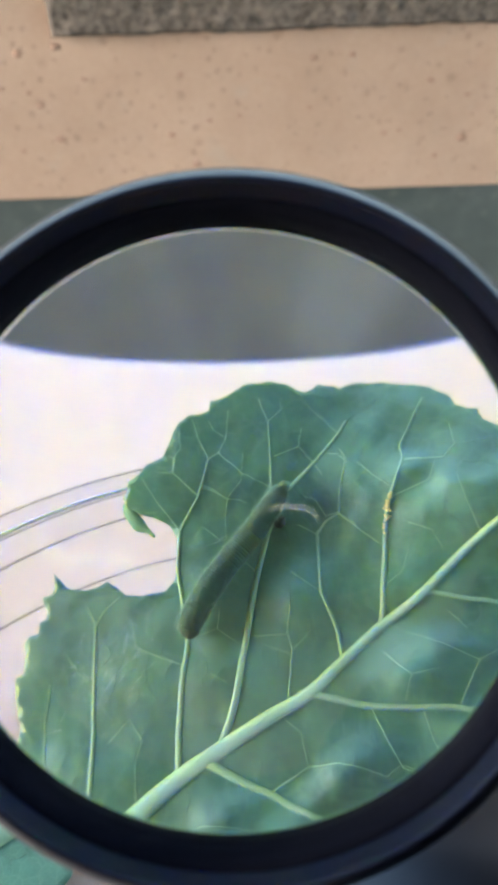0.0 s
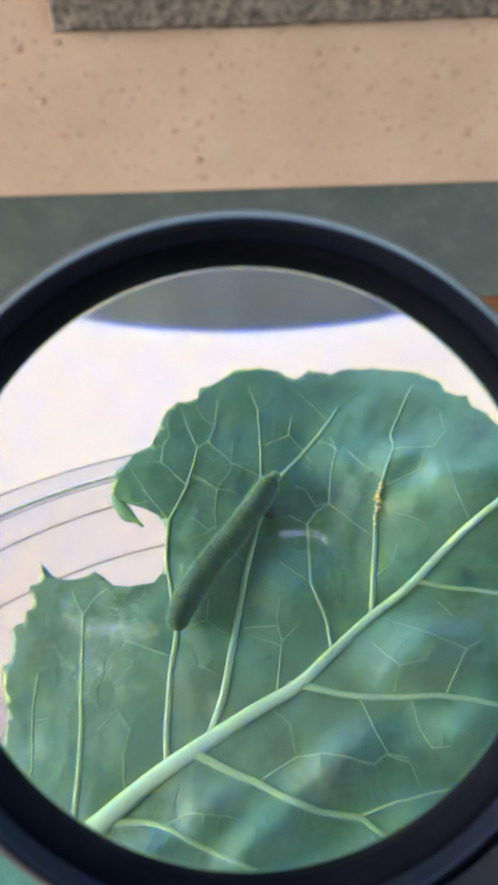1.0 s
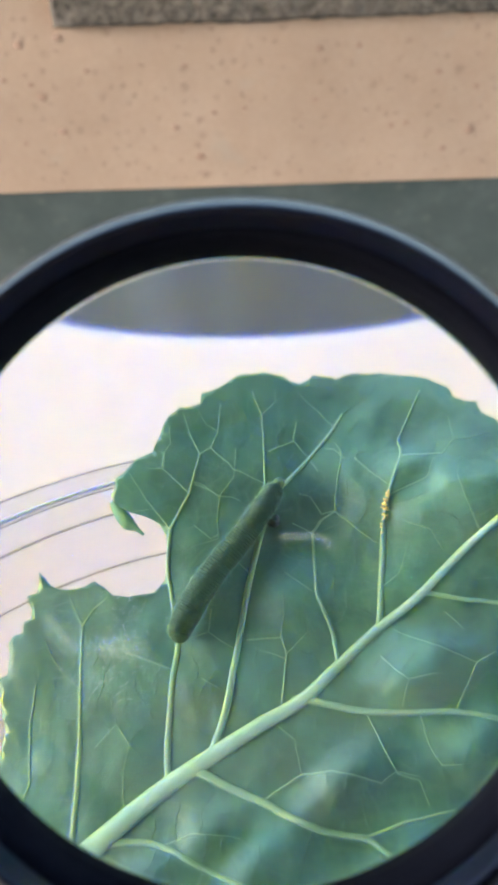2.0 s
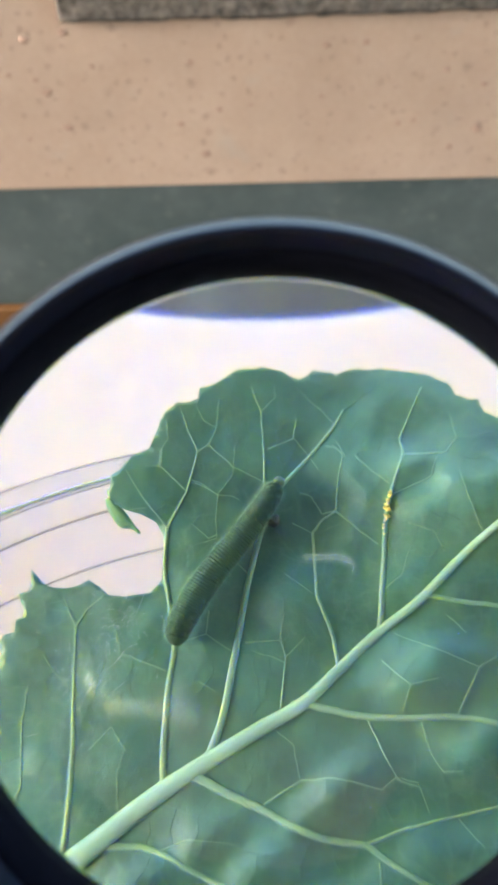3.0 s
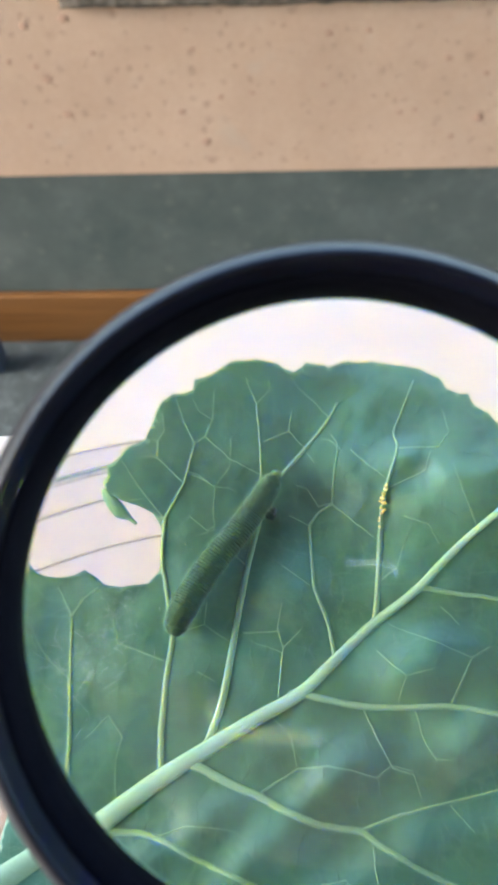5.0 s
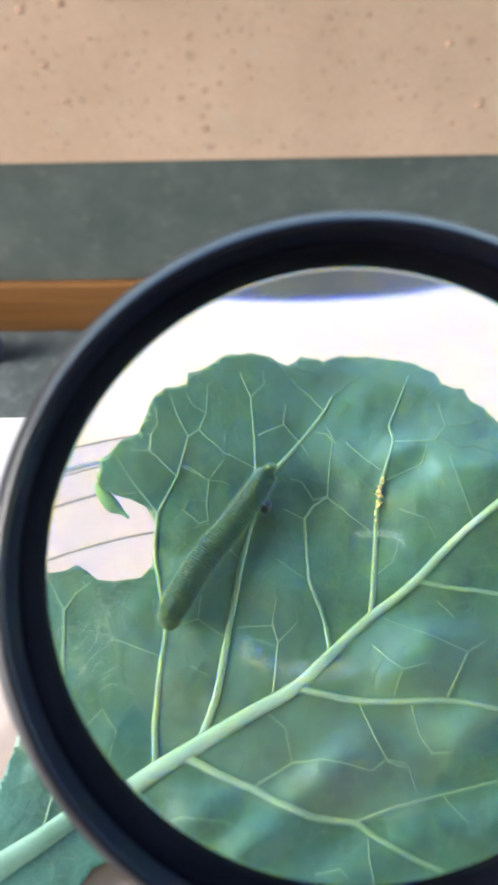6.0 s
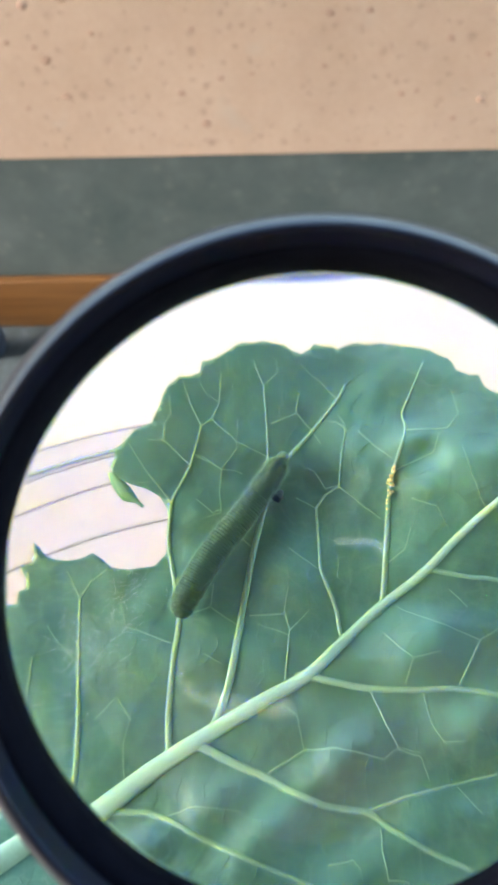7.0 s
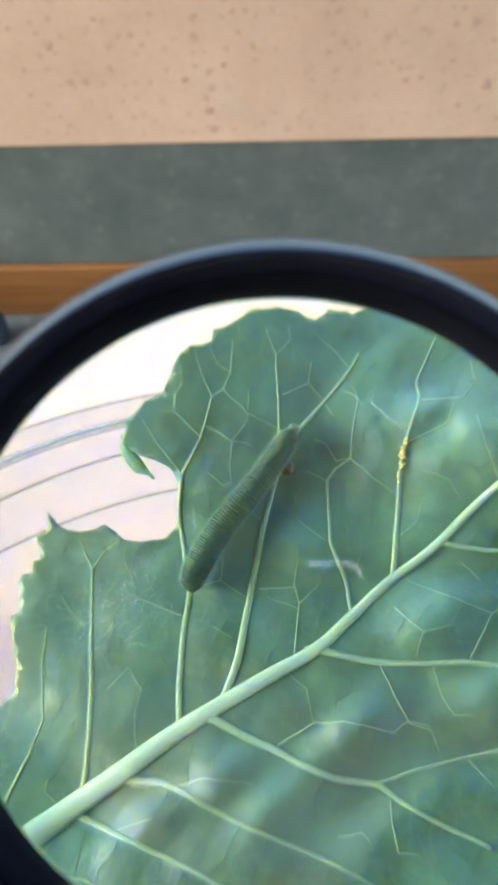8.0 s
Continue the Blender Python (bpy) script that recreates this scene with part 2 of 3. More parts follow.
NAVY = surface("navy_rubber", (0.012, 0.016, 0.03), (0.02, 0.026, 0.045), 40, 0.6, 0.2, 0.0005)
SKIN = body_material()
HEAD = surface("caterpillar_head", (0.040, 0.085, 0.040), (0.060, 0.115, 0.055), 600, 0.55, 0.3, 0.0002)
HAIR = surface("pale_hair", (0.12, 0.22, 0.13), (0.19, 0.31, 0.20), 300, 0.5)
SILK = surface("silk", (0.7, 0.74, 0.74), (0.8, 0.83, 0.83), 500, 0.5)
FRASS = surface("frass", (0.003, 0.008, 0.006), (0.009, 0.020, 0.014), 900, 0.5, 0.8, 0.0003, 3)
YOLK = surface("egg_yellow", (0.62, 0.44, 0.10), (0.74, 0.60, 0.24), 500, 0.4, 0.3, 0.0001)
TUBE = glowing("tube_glow", (0.85, 0.93, 1.0), 0.8)
GLASS = glass_material()
# slight grey tint puts the shade on the table into the dish plastic
CLEAR = clear_plastic("clear_plastic", (0.945, 0.932, 0.930), 0.035)
# tinted and mirroring beads that stand in for the rim's dark lines and highlight
EDGE = clear_plastic("plastic_dark_line", (0.70, 0.69, 0.68), 0.06, 0.2)
BRIGHT = clear_plastic("plastic_glint", (0.94, 0.93, 0.92), 0.5, 0.22)


# ------------------------------------------------------------------ mesh helpers
def part(name, bm, mat, parent=None, label="", smooth=True, sheet=False):
    """Link a bmesh as one mesh object, under a thing or a part."""
    me = bpy.data.meshes.new(name)
    bmesh.ops.recalc_face_normals(bm, faces=bm.faces)
    if sheet and sum(f.normal.z for f in bm.faces) < 0:
        bmesh.ops.reverse_faces(bm, faces=bm.faces)
    bm.to_mesh(me)
    bm.free()
    me.materials.append(mat)
    if smooth:
        for f in me.polygons:
            f.use_smooth = True
    ob = new(name, me)
    if parent is not None:
        ob.parent = parent
    if label:
        ob["label"] = label
    return ob


def box(x0, x1, y0, y1, z0, z1, bevel=0.0, segments=2):
    bm = bmesh.new()
    bmesh.ops.create_cube(bm, size=1.0)
    bmesh.ops.scale(bm, vec=(x1 - x0, y1 - y0, z1 - z0), verts=bm.verts)
    bmesh.ops.translate(bm, vec=((x0 + x1) / 2, (y0 + y1) / 2, (z0 + z1) / 2), verts=bm.verts)
    if bevel:
        bmesh.ops.bevel(bm, geom=bm.edges[:], offset=bevel, segments=segments, affect="EDGES", profile=0.6)
    return bm


def lathe(profile, steps=128, closed=True):
    """A body of revolution about z from (radius, height) pairs."""
    bm = bmesh.new()
    rings = []
    for r, z in profile:
        if r < 1e-7:
            rings.append([bm.verts.new((0, 0, z))])
        else:
            rings.append([bm.verts.new((r * math.cos(2 * math.pi * k / steps), r * math.sin(2 * math.pi * k / steps), z)) for k in range(steps)])
    pairs = list(zip(rings, rings[1:])) + ([(rings[-1], rings[0])] if closed else [])
    for a, b in pairs:
        for k in range(steps):
            j = (k + 1) % steps
            if len(a) == 1 and len(b) == 1:
                continue
            if len(a) == 1:
                bm.faces.new((a[0], b[k], b[j]))
            elif len(b) == 1:
                bm.faces.new((a[k], b[0], a[j]))
            else:
                bm.faces.new((a[k], b[k], b[j], a[j]))
    return bm


def rounded(profile, times=2):
    """Round a closed profile by cutting its corners."""
    for _ in range(times):
        out = []
        for (a, b), (c, d) in zip(profile, profile[1:] + profile[:1]):
            out += [(0.75 * a + 0.25 * c, 0.75 * b + 0.25 * d), (0.25 * a + 0.75 * c, 0.25 * b + 0.75 * d)]
        profile = out
    return profile


def smooth_line(points, per=6):
    """A Catmull-Rom line through 2D or 3D points."""
    p = [np.array(q, float) for q in points]
    if len(p) == 2:
        return [p[0] + (p[1] - p[0]) * k / per for k in range(per + 1)]
    p = [2 * p[0] - p[1]] + p + [2 * p[-1] - p[-2]]
    out = []
    for a, b, c, d in zip(p, p[1:], p[2:], p[3:]):
        for k in range(per):
            t = k / per
            out.append(0.5 * (2 * b + (c - a) * t + (2 * a - 5 * b + 4 * c - d) * t * t + (3 * b - a - 3 * c + d) * t ** 3))
    out.append(p[-2])
    return out


def kinked(points):
    """A line that runs straight between the points and turns sharply at them."""
    out = [points[0]]
    for (a, b), (c, d) in zip(points, points[1:]):
        out += [(a + (c - a) * t, b + (d - b) * t) for t in (0.25, 0.75)]
        out.append((c, d))
    return smooth_line(out, 3)


def tube(line, radii, sides=10, flat=1.0):
    """A round bar along 3D points (upright axis z), with a radius at each; flat squeezes it in height."""
    bm = bmesh.new()
    rings = []
    n = len(line)
    for i, q in enumerate(line):
        d = np.array(line[min(i + 1, n - 1)]) - np.array(line[max(i - 1, 0)])
        d = d / (np.linalg.norm(d) + 1e-12)
        side = np.cross(d, (0, 0, 1.0))
        side = side / (np.linalg.norm(side) + 1e-12)
        up = np.cross(side, d)
        r = radii[i]
        rings.append([bm.verts.new(q + side * r * math.cos(2 * math.pi * k / sides) + up * r * flat * math.sin(2 * math.pi * k / sides)) for k in range(sides)])
    for a, b in zip(rings, rings[1:]):
        for k in range(sides):
            j = (k + 1) % sides
            bm.faces.new((a[k], b[k], b[j], a[j]))
    bm.faces.new(rings[0])
    bm.faces.new(rings[-1][::-1])
    return bm


# ------------------------------------------------------------------ the setting
FLOOR_Z = -0.755
WALL_Y = 1.0


# the larger holes in the plaster: x, height and radius
PITS = [(-0.259, -0.37, 0.0052), (-0.083, -0.412, 0.0052), (0.27, -0.386, 0.0052), (0.068, -0.338, 0.0029), (-0.022, -0.346, 0.0027), (-0.061, -0.351, 0.0032), (-0.093, -0.29, 0.0028), (0.186, -0.373, 0.0027), (0.167, -0.376, 0.0032), (0.072, -0.275, 0.0039), (0.119, -0.273, 0.0037), (0.219, -0.308, 0.0037), (0.268, -0.328, 0.0029), (0.238, -0.411, 0.0034), (-0.242, -0.251, 0.0052), (-0.29, -0.258, 0.0052), (-0.287, -0.307, 0.0030), (-0.276, -0.323, 0.0052), (-0.32, -0.3, 0.0028), (-0.312, -0.385, 0.0027), (-0.214, -0.292, 0.0029), (-0.112, -0.369, 0.0039)]


def build_setting():
    part_floor = part("floor", box(-400, 400, -400, 400, FLOOR_Z - 0.1, FLOOR_Z), CONCRETE, smooth=False)
    tagged(part_floor, "dark grey concrete floor with pale worn smears", "floor", kind="structure")
    w = part("wall_north", box(-6, 6, WALL_Y, WALL_Y + 0.12, FLOOR_Z, 0.15, 0.004), DADO, smooth=False)
    tagged(w, "wall with a darker grey-green lower band", "wall", kind="structure")
    # tan plaster coat over the grey-green band, left and below the dark panel
    coat = part("plaster_coat", box(-6, 6, WALL_Y - 0.0022, WALL_Y - 0.0005, -0.457, 0.146, 0.002), PLASTER, w, "sandy tan plaster with pits and specks", smooth=False)
    panel = part("pebbledash_panel", pebble_panel(), PEBBLE, w, "dark rough pebbledash panel")
    for x, z, size in PITS:
        pit(w, x, z, size)
    board = part("baseboard", box(-6, 6, WALL_Y - 0.016, WALL_Y - 0.0005, FLOOR_Z, -0.659, 0.004), WOOD)
    tagged(board, "orange-brown varnished wooden skirting board along the wall", "skirting board", kind="structure")


def pit(wall, x, z, size):
    """A small dark chipped hole in the plaster."""
    bm = bmesh.new()
    bmesh.ops.create_icosphere(bm, subdivisions=2, radius=1.0)
    for w in bm.verts:
        k = 1 + 0.45 * noise.noise(w.co * 1.7 + Vector((x * 90, 0, z * 90)))
        w.co = Vector((w.co.x * k * size * 1.15, w.co.y * 0.0006, w.co.z * k * size * 0.9))
    spot = part("pit", bm, CHIP, wall, "dark chipped pit")
    spot.location = (x, WALL_Y - 0.0024, z)


def build_sky_screens():
    """Unseen wall and porch ceiling, mirrored faintly, added to keep sky off the lens."""
    w = part("screen_wall_south", box(-9.0, 3.2, -2.45, -2.2, FLOOR_Z, 1.75), PLASTER, smooth=False)
    tagged(w, "unseen plain tan plastered wall added to screen sky from the lens", "wall", kind="structure")
    c = part("ceiling", box(-4.0, 3.2, -2.45, 0.72, 1.75, 1.87), SOFFIT, smooth=False)
    tagged(c, "plain grey-brown porch ceiling, unseen, screening sky from the lens", "ceiling", kind="structure")


def build_ceiling_lamp():
    lamp = tagged(new("ceiling_lamp"), "small twin tube lamp under the porch ceiling", "lamp")
    lamp.location = (0.42, -1.09, 1.75)
    part("tray", box(-0.22, 0.22, -0.15, 0.05, -0.02, 0.0, 0.004), STEEL, lamp)
    for y in (-0.016, 0.016):
        line = [np.array([*q, -0.032]) for q in smooth_line([(-0.20, y), (-0.10, y), (0.03, y), (0.10, y - 0.015), (0.15, y - 0.055), (0.18, y - 0.11)], 5)]
        part("tube", tube(line, [0.006] * len(line), 14), TUBE, lamp, "bent glowing white tube")


def pebble_panel():
    """A rough slab, its face thrown up in pebbles."""
    x0, x1, z0, z1, step = -0.2435, 1.2, -0.240, 0.05, 0.0045
    nx, nz = int((x1 - x0) / step), int((z1 - z0) / step)
    bm = bmesh.new()
    grid = []
    for j in range(nz + 1):
        row = []
        for i in range(nx + 1):
            x, z = x0 + i * step, z0 + j * step
            edge = i in (0, nx) or j in (0, nz)
            ragged = 0.0025 * noise.noise(Vector((x * 60, z * 60, 3.0))) if edge else 0.0
            y = WALL_Y - 0.004 if edge else WALL_Y - 0.012 - 0.0022 * noise.noise(Vector((x * 110, z * 110, 0.5)))
            row.append(bm.verts.new((x + ragged, y, z + ragged)))
        grid.append(row)
    for a, b in zip(grid, grid[1:]):
        for i in range(nx):
            bm.faces.new((a[i], a[i + 1], b[i + 1], b[i]))
    return bm


def build_table():
    table = tagged(new("table"), "cream white table with a smooth laminate top", "table")
    table.location = (0, 0, 0)
    part("tabletop", box(-0.45, 0.75, -0.75, 0.1427, -0.026, 0.0, 0.004, 3), TABLETOP, table)
    leg = None
    for x in (-0.40, 0.70):
        for y in (-0.70, 0.07):
            if leg is None:
                leg = part("leg", box(-0.018, 0.018, -0.018, 0.018, FLOOR_Z, -0.026, 0.003), STEEL, table, "painted steel leg")
                leg.location = (x, y, 0)
            else:
                o = new("leg", leg.data)
                o.parent = table
                o["label"] = "painted steel leg"
                o.location = (x, y, 0)


DISH_X, DISH_Y = 0.0003, 0.0340


def build_dish():
    dish = tagged(new("petri_dish"), "round clear plastic dish with a stepped rim standing on the table", "dish")
    dish.location = (DISH_X, DISH_Y, 0.0003)
    wall = [(0.0000, 0.0), (0.0600, 0.0), (0.0608, 0.0010), (0.0614, 0.0118), (0.0626, 0.0128), (0.0632, 0.0228), (0.0650, 0.0236), (0.0696, 0.0240), (0.0700, 0.0244),
            (0.0700, 0.0252), (0.0694, 0.0254), (0.0670, 0.0252), (0.0666, 0.0262), (0.0660, 0.0266), (0.0653, 0.0266), (0.0649, 0.0258), (0.0628, 0.0250), (0.0622, 0.0240),
            (0.0616, 0.0140), (0.0606, 0.0130), (0.0592, 0.0016), (0.0000, 0.0014)]
    body = part("body", lathe(wall, 160, closed=False), CLEAR, dish, smooth=False)
    body.visible_shadow = False
    # beads added along rim and wall steps to draw dark lines and a glint
    for r, z, thick, mat in ((0.0698, 0.0254, 0.00016, EDGE), (0.0669, 0.0256, 0.00022, EDGE), (0.0660, 0.0268, 0.00032, BRIGHT), (0.0654, 0.0267, 0.00016, EDGE), (0.0624, 0.0249, 0.00020, EDGE), (0.0613, 0.0136, 0.00018, EDGE)):
        prof = [(r + thick * math.cos(a), z + thick * math.sin(a)) for a in (0, 1.05, 2.09, 3.14, 4.19, 5.24)]
        bead = part("edge_line_bead", lathe(prof, 160), mat, body)
        bead.visible_shadow = False


# ------------------------------------------------------------------ the leaf
LEAF = pose(-0.0052, 0.0861, 0.0272, 22.97, -2.86, 2.29)

# margin of the blade in millimetres, in its own plane
MARGIN_SIDE = [(-23.2, -53.7), (-25.5, -52.0), (-29.5, -53.4), (-32.3, -57.0), (-33.6, -62.0), (-37.5, -66.0), (-44.0, -67.0), (-49.5, -61.0), (-49.0, -50.0), (-47.9, -40.9), (-45.2, -31.5), (-41.1, -25.7), (-35.1, -24.5), (-30.4, -25.0), (-28.3, -23.1),
               (-27.8, -20.1), (-28.6, -16.4), (-28.8, -13.8), (-27.9, -13.4), (-27.7, -11.0), (-27.9, -9.6), (-27.4, -8.7), (-26.3, -8.4),
               (-26.1, -7.1), (-25.4, -6.9), (-25.2, -5.7), (-25.7, -3.9), (-24.5, -3.5), (-24.3, -2.5), (-24.2, -0.9)]
MARGIN_BITE = [(-23.5, -1.9), (-22.8, -2.9), (-21.8, -3.4), (-20.2, -3.7), (-18.5, -3.6), (-17.1, -3.0), (-15.9, -3.9), (-14.8, -5.1), (-12.5, -5.5), (-9.2, -5.3),
               (-7.7, -3.8), (-7.2, -0.7), (-7.1, 2.0), (-8.0, 3.9), (-10.0, 5.0), (-12.0, 5.7)]
MARGIN_TOP = [(-13.7, 6.7), (-14.2, 8.2), (-13.3, 10.3), (-10.7, 12.6), (-8.2, 13.9), (-7.4, 15.4), (-6.5, 17.2), (-5.7, 18.7), (-4.1, 19.7), (-2.6, 19.7),
              (-1.4, 20.2), (-0.8, 21.7), (1.4, 22.1), (3.9, 23.7), (7.8, 24.0), (10.4, 23.3), (12.5, 22.1), (14.6, 23.3), (17.7, 22.5), (19.1, 23.1),
              (22.2, 22.8), (26.6, 22.0), (29.8, 20.8), (31.8, 19.6), (33.4, 17.2), (35.3, 16.8), (36.0, 15.0), (37.5, 13.8)]
MARGIN_FAR = [(40.3, 9.3), (43.0, 0.6), (44.8, -10.0), (42.9, -22.3), (39.0, -34.3), (31.9, -44.6), (21.5, -51.8), (7.5, -55.2), (-4.9, -54.1), (-15.3, -52.8), (-19.8, -53.4)]

# ribs: half width at the start and the end, and the line, in millimetres
RIBS = []


def rib(start, end, *line):
    RIBS.append((start, end, list(line)))


rib(0.54, 0.19, (-19.6, -33.8), (-19.1, -26.5), (-19.1, -18.6), (-18.9, -8.7))
rib(0.19, 0.09, (-18.9, -8.7), (-19.7, -6.7), (-20.4, -4.7))
rib(0.17, 0.09, (-18.9, -8.7), (-17.4, -6.6), (-15.5, -5.3))
rib(0.54, 0.28, (-8.2, -29.0), (-8.1, -23.8), (-7.2, -17.0), (-6.3, -12.0), (-6.8, -6.8), (-7.2, -2.2), (-6.6, 3.0))
rib(0.26, 0.10, (-6.6, 3.0), (-5.0, 5.6), (-3.7, 7.7), (-2.9, 9.9), (-1.8, 13.0), (-0.3, 13.8), (0.9, 16.1), (1.5, 20.0))
rib(0.17, 0.07, (-3.7, 7.7), (-5.3, 9.5), (-7.1, 11.4), (-6.7, 13.5), (-5.7, 14.8), (-5.7, 17.2))
rib(0.15, 0.07, (-1.8, 13.0), (-2.8, 15.4), (-3.8, 19.0))
rib(0.17, 0.07, (-6.6, 3.0), (-9.5, 7.2), (-11.6, 11.0))
rib(0.12, 0.07, (-3.0, 9.2), (-1.3, 8.5), (0.5, 6.9), (0.0, 3.9), (0.0, 1.2), (-1.8, 0.7))
rib(0.14, 0.09, (-0.3, 13.8), (1.4, 12.2), (2.8, 10.6), (6.9, 8.4))
rib(0.11, 0.06, (0.9, 16.1), (-0.7, 17.0), (-1.6, 19.1))
rib(0.74, 0.19, (-2.4, -25.9), (-0.3, -21.0), (1.5, -14.0), (4.1, -4.1), (6.5, 3.0), (8.3, 6.7), (10.5, 8.9), (13.8, 12.1), (17.0, 15.6), (18.1, 17.4))
rib(0.23, 0.09, (6.9, 7.6), (7.1, 13.0), (7.1, 18.0), (6.0, 21.5))
rib(0.11, 0.06, (7.1, 18.0), (9.2, 19.8), (9.1, 21.3))
rib(0.13, 0.06, (17.0, 15.6), (15.1, 17.8), (12.5, 20.6))
rib(0.14, 0.07, (4.1, -4.1), (2.3, -2.1))
rib(0.40, 0.10, (14.8, -16.2), (14.4, -12.3), (12.8, -7.3), (12.9, 1.0), (14.2, 2.6), (16.2, 3.7), (17.0, 8.4), (17.8, 11.5), (17.0, 13.4))
rib(0.19, 0.14, (16.2, 3.7), (19.0, 1.0), (21.4, -1.1))
rib(0.21, 0.07, (7.0, -21.1), (8.0, -15.1), (7.7, -12.2))
rib(0.10, 0.05, (7.8, -15.5), (6.4, -14.7), (3.8, -13.8))
rib(0.54, 0.12, (20.4, -12.3), (21.8, -4.2), (22.7, 1.9), (23.7, 5.6), (25.6, 10.4), (25.4, 12.7), (26.5, 15.1), (28.6, 19.4))
rib(0.16, 0.07, (25.6, 10.4), (30.9, 10.0), (32.4, 11.9), (31.9, 15.2))
rib(0.12, 0.06, (23.9, 5.1), (28.8, 7.0), (29.8, 9.5))
rib(0.11, 0.06, (21.5, -7.1), (24.0, -5.4), (25.2, -2.5))
rib(0.48, 0.26, (26.5, -8.2), (31.1, -9.2), (35.2, -9.9), (41.3, -11.3))
rib(0.16, 0.07, (34.5, -0.7), (32.9, 5.1), (32.4, 7.4))
rib(0.61, 0.30, (9.3, -20.6), (16.7, -22.4), (22.4, -22.9), (28.8, -23.0), (33.2, -23.8), (40.2, -25.3))
rib(0.17, 0.09, (17.8, -22.8), (19.1, -26.3), (20.5, -29.6), (23.1, -30.2))
rib(0.15, 0.06, (24.4, -23.4), (24.9, -26.8), (26.0, -29.0))
rib(0.17, 0.10, (28.9, -22.6), (32.1, -17.3), (34.4, -16.0))
rib(0.12, 0.05, (32.1, -17.3), (28.2, -15.4), (22.2, -12.6))
rib(0.70, 0.30, (-3.7, -28.4), (0.3, -30.6), (4.1, -32.4), (7.7, -34.4), (11.8, -35.9), (15.8, -36.5), (18.9, -38.5), (22.6, -40.5), (27.9, -42.7))
rib(0.19, 0.10, (4.1, -31.8), (8.8, -29.5), (12.8, -29.4), (18.6, -30.8), (20.5, -29.6))
rib(0.28, 0.16, (15.8, -36.5), (20.7, -35.0), (26.2, -33.8), (31.7, -32.6), (37.4, -31.3))
rib(0.54, 0.23, (-15.3, -34.2), (-11.5, -34.7), (-8.8, -35.6), (-4.8, -37.9), (1.1, -40.8), (8.3, -43.7), (16.4, -47.5))
rib(0.14, 0.06, (-8.8, -35.5), (-5.1, -34.8), (0.7, -35.8))
rib(0.52, 0.24, (-20.1, -37.3), (-12.6, -41.2), (-4.8, -45.1), (4.0, -50.0))
rib(0.31, 0.12, (-29.7, -39.0), (-27.7, -33.6), (-25.9, -29.8), (-24.7, -26.5), (-25.1, -20.1), (-24.5, -15.4))
rib(0.14, 0.05, (-13.4, -32.2), (-13.7, -27.2), (-12.7, -23.4))
rib(0.30, 0.12, (-27.3, -41.4), (-18.9, -43.5), (-13.5, -47.1), (-10.1, -50.4))
rib(0.44, 0.14, (-38.4, -46.3), (-37.0, -38.4), (-37.8, -32.4), (-39.3, -28.2))
rib(0.23, 0.09, (-37.2, -40.2), (-33.8, -35.0), (-31.2, -32.0))
rib(0.26, 0.10, (-33.3, -46.4), (-28.3, -49.3), (-24.4, -52.3))
rib(0.16, 0.09, (7.7, 12.8), (11.2, 14.1), (11.8, 16.8))
rib(0.12, 0.07, (11.2, 14.1), (13.1, 11.7), (14.3, 9.5))
rib(0.13, 0.09, (18.1, 11.0), (16.7, 12.4), (15.4, 12.8))
rib(0.14, 0.09, (16.2, 3.8), (14.3, 3.5), (13.1, 5.9), (11.5, 6.5))
rib(0.13, 0.08, (19.4, 10.9), (21.6, 8.4), (23.5, 6.6))
rib(0.12, 0.07, (25.5, 1.2), (28.5, -0.2), (29.8, -2.8))
rib(0.12, 0.07, (10.3, 2.5), (13.0, 0.9))
rib(0.13, 0.08, (0.1, 1.6), (-1.1, 1.2), (-3.2, 3.2))
rib(0.12, 0.09, (-2.8, 8.8), (-1.0, 8.1), (0.4, 7.0))
rib(0.10, 0.06, (0.4, 7.0), (2.5, 6.7), (3.4, 6.2))
rib(0.10, 0.07, (2.7, 9.6), (1.7, 8.4), (0.4, 7.0))
rib(0.09, 0.06, (3.2, 13.5), (2.7, 9.6))
rib(0.10, 0.06, (-9.3, 5.8), (-11.5, 5.7))
rib(0.10, 0.06, (-6.9, 11.4), (-9.0, 11.4))
rib(0.11, 0.07, (-6.9, 11.4), (-6.6, 13.4), (-7.4, 13.8))
rib(0.12, 0.07, (-1.6, -8.3), (-2.1, -11.2), (1.1, -13.7))
rib(0.10, 0.06, (-2.1, -11.2), (-4.8, -11.8))
rib(0.14, 0.10, (2.9, -12.6), (7.5, -12.7), (8.1, -14.8))
rib(0.12, 0.07, (7.5, -12.7), (8.3, -9.2))
rib(0.12, 0.07, (8.1, -14.8), (10.8, -12.5))
rib(0.10, 0.06, (8.8, -4.2), (12.3, -7.1))
rib(0.13, 0.08, (20.3, -16.0), (23.5, -19.2), (22.3, -22.2))
rib(0.11, 0.07, (23.5, -19.2), (27.1, -18.5))
rib(0.11, 0.07, (29.2, -10.7), (31.1, -13.0))
rib(0.10, 0.07, (6.2, -23.6), (8.3, -25.4), (8.7, -29.2))
rib(0.16, 0.10, (17.3, -38.2), (17.2, -40.5), (17.6, -43.3), (19.8, -43.6))
rib(0.13, 0.08, (10.6, -41.8), (13.6, -41.4), (14.5, -42.3))
rib(0.11, 0.07, (27.0, -33.9), (29.3, -36.7))
rib(0.12, 0.07, (20.5, -29.8), (23.1, -30.7), (23.8, -33.2))
rib(0.12, 0.07, (25.9, -29.1), (28.4, -29.0))
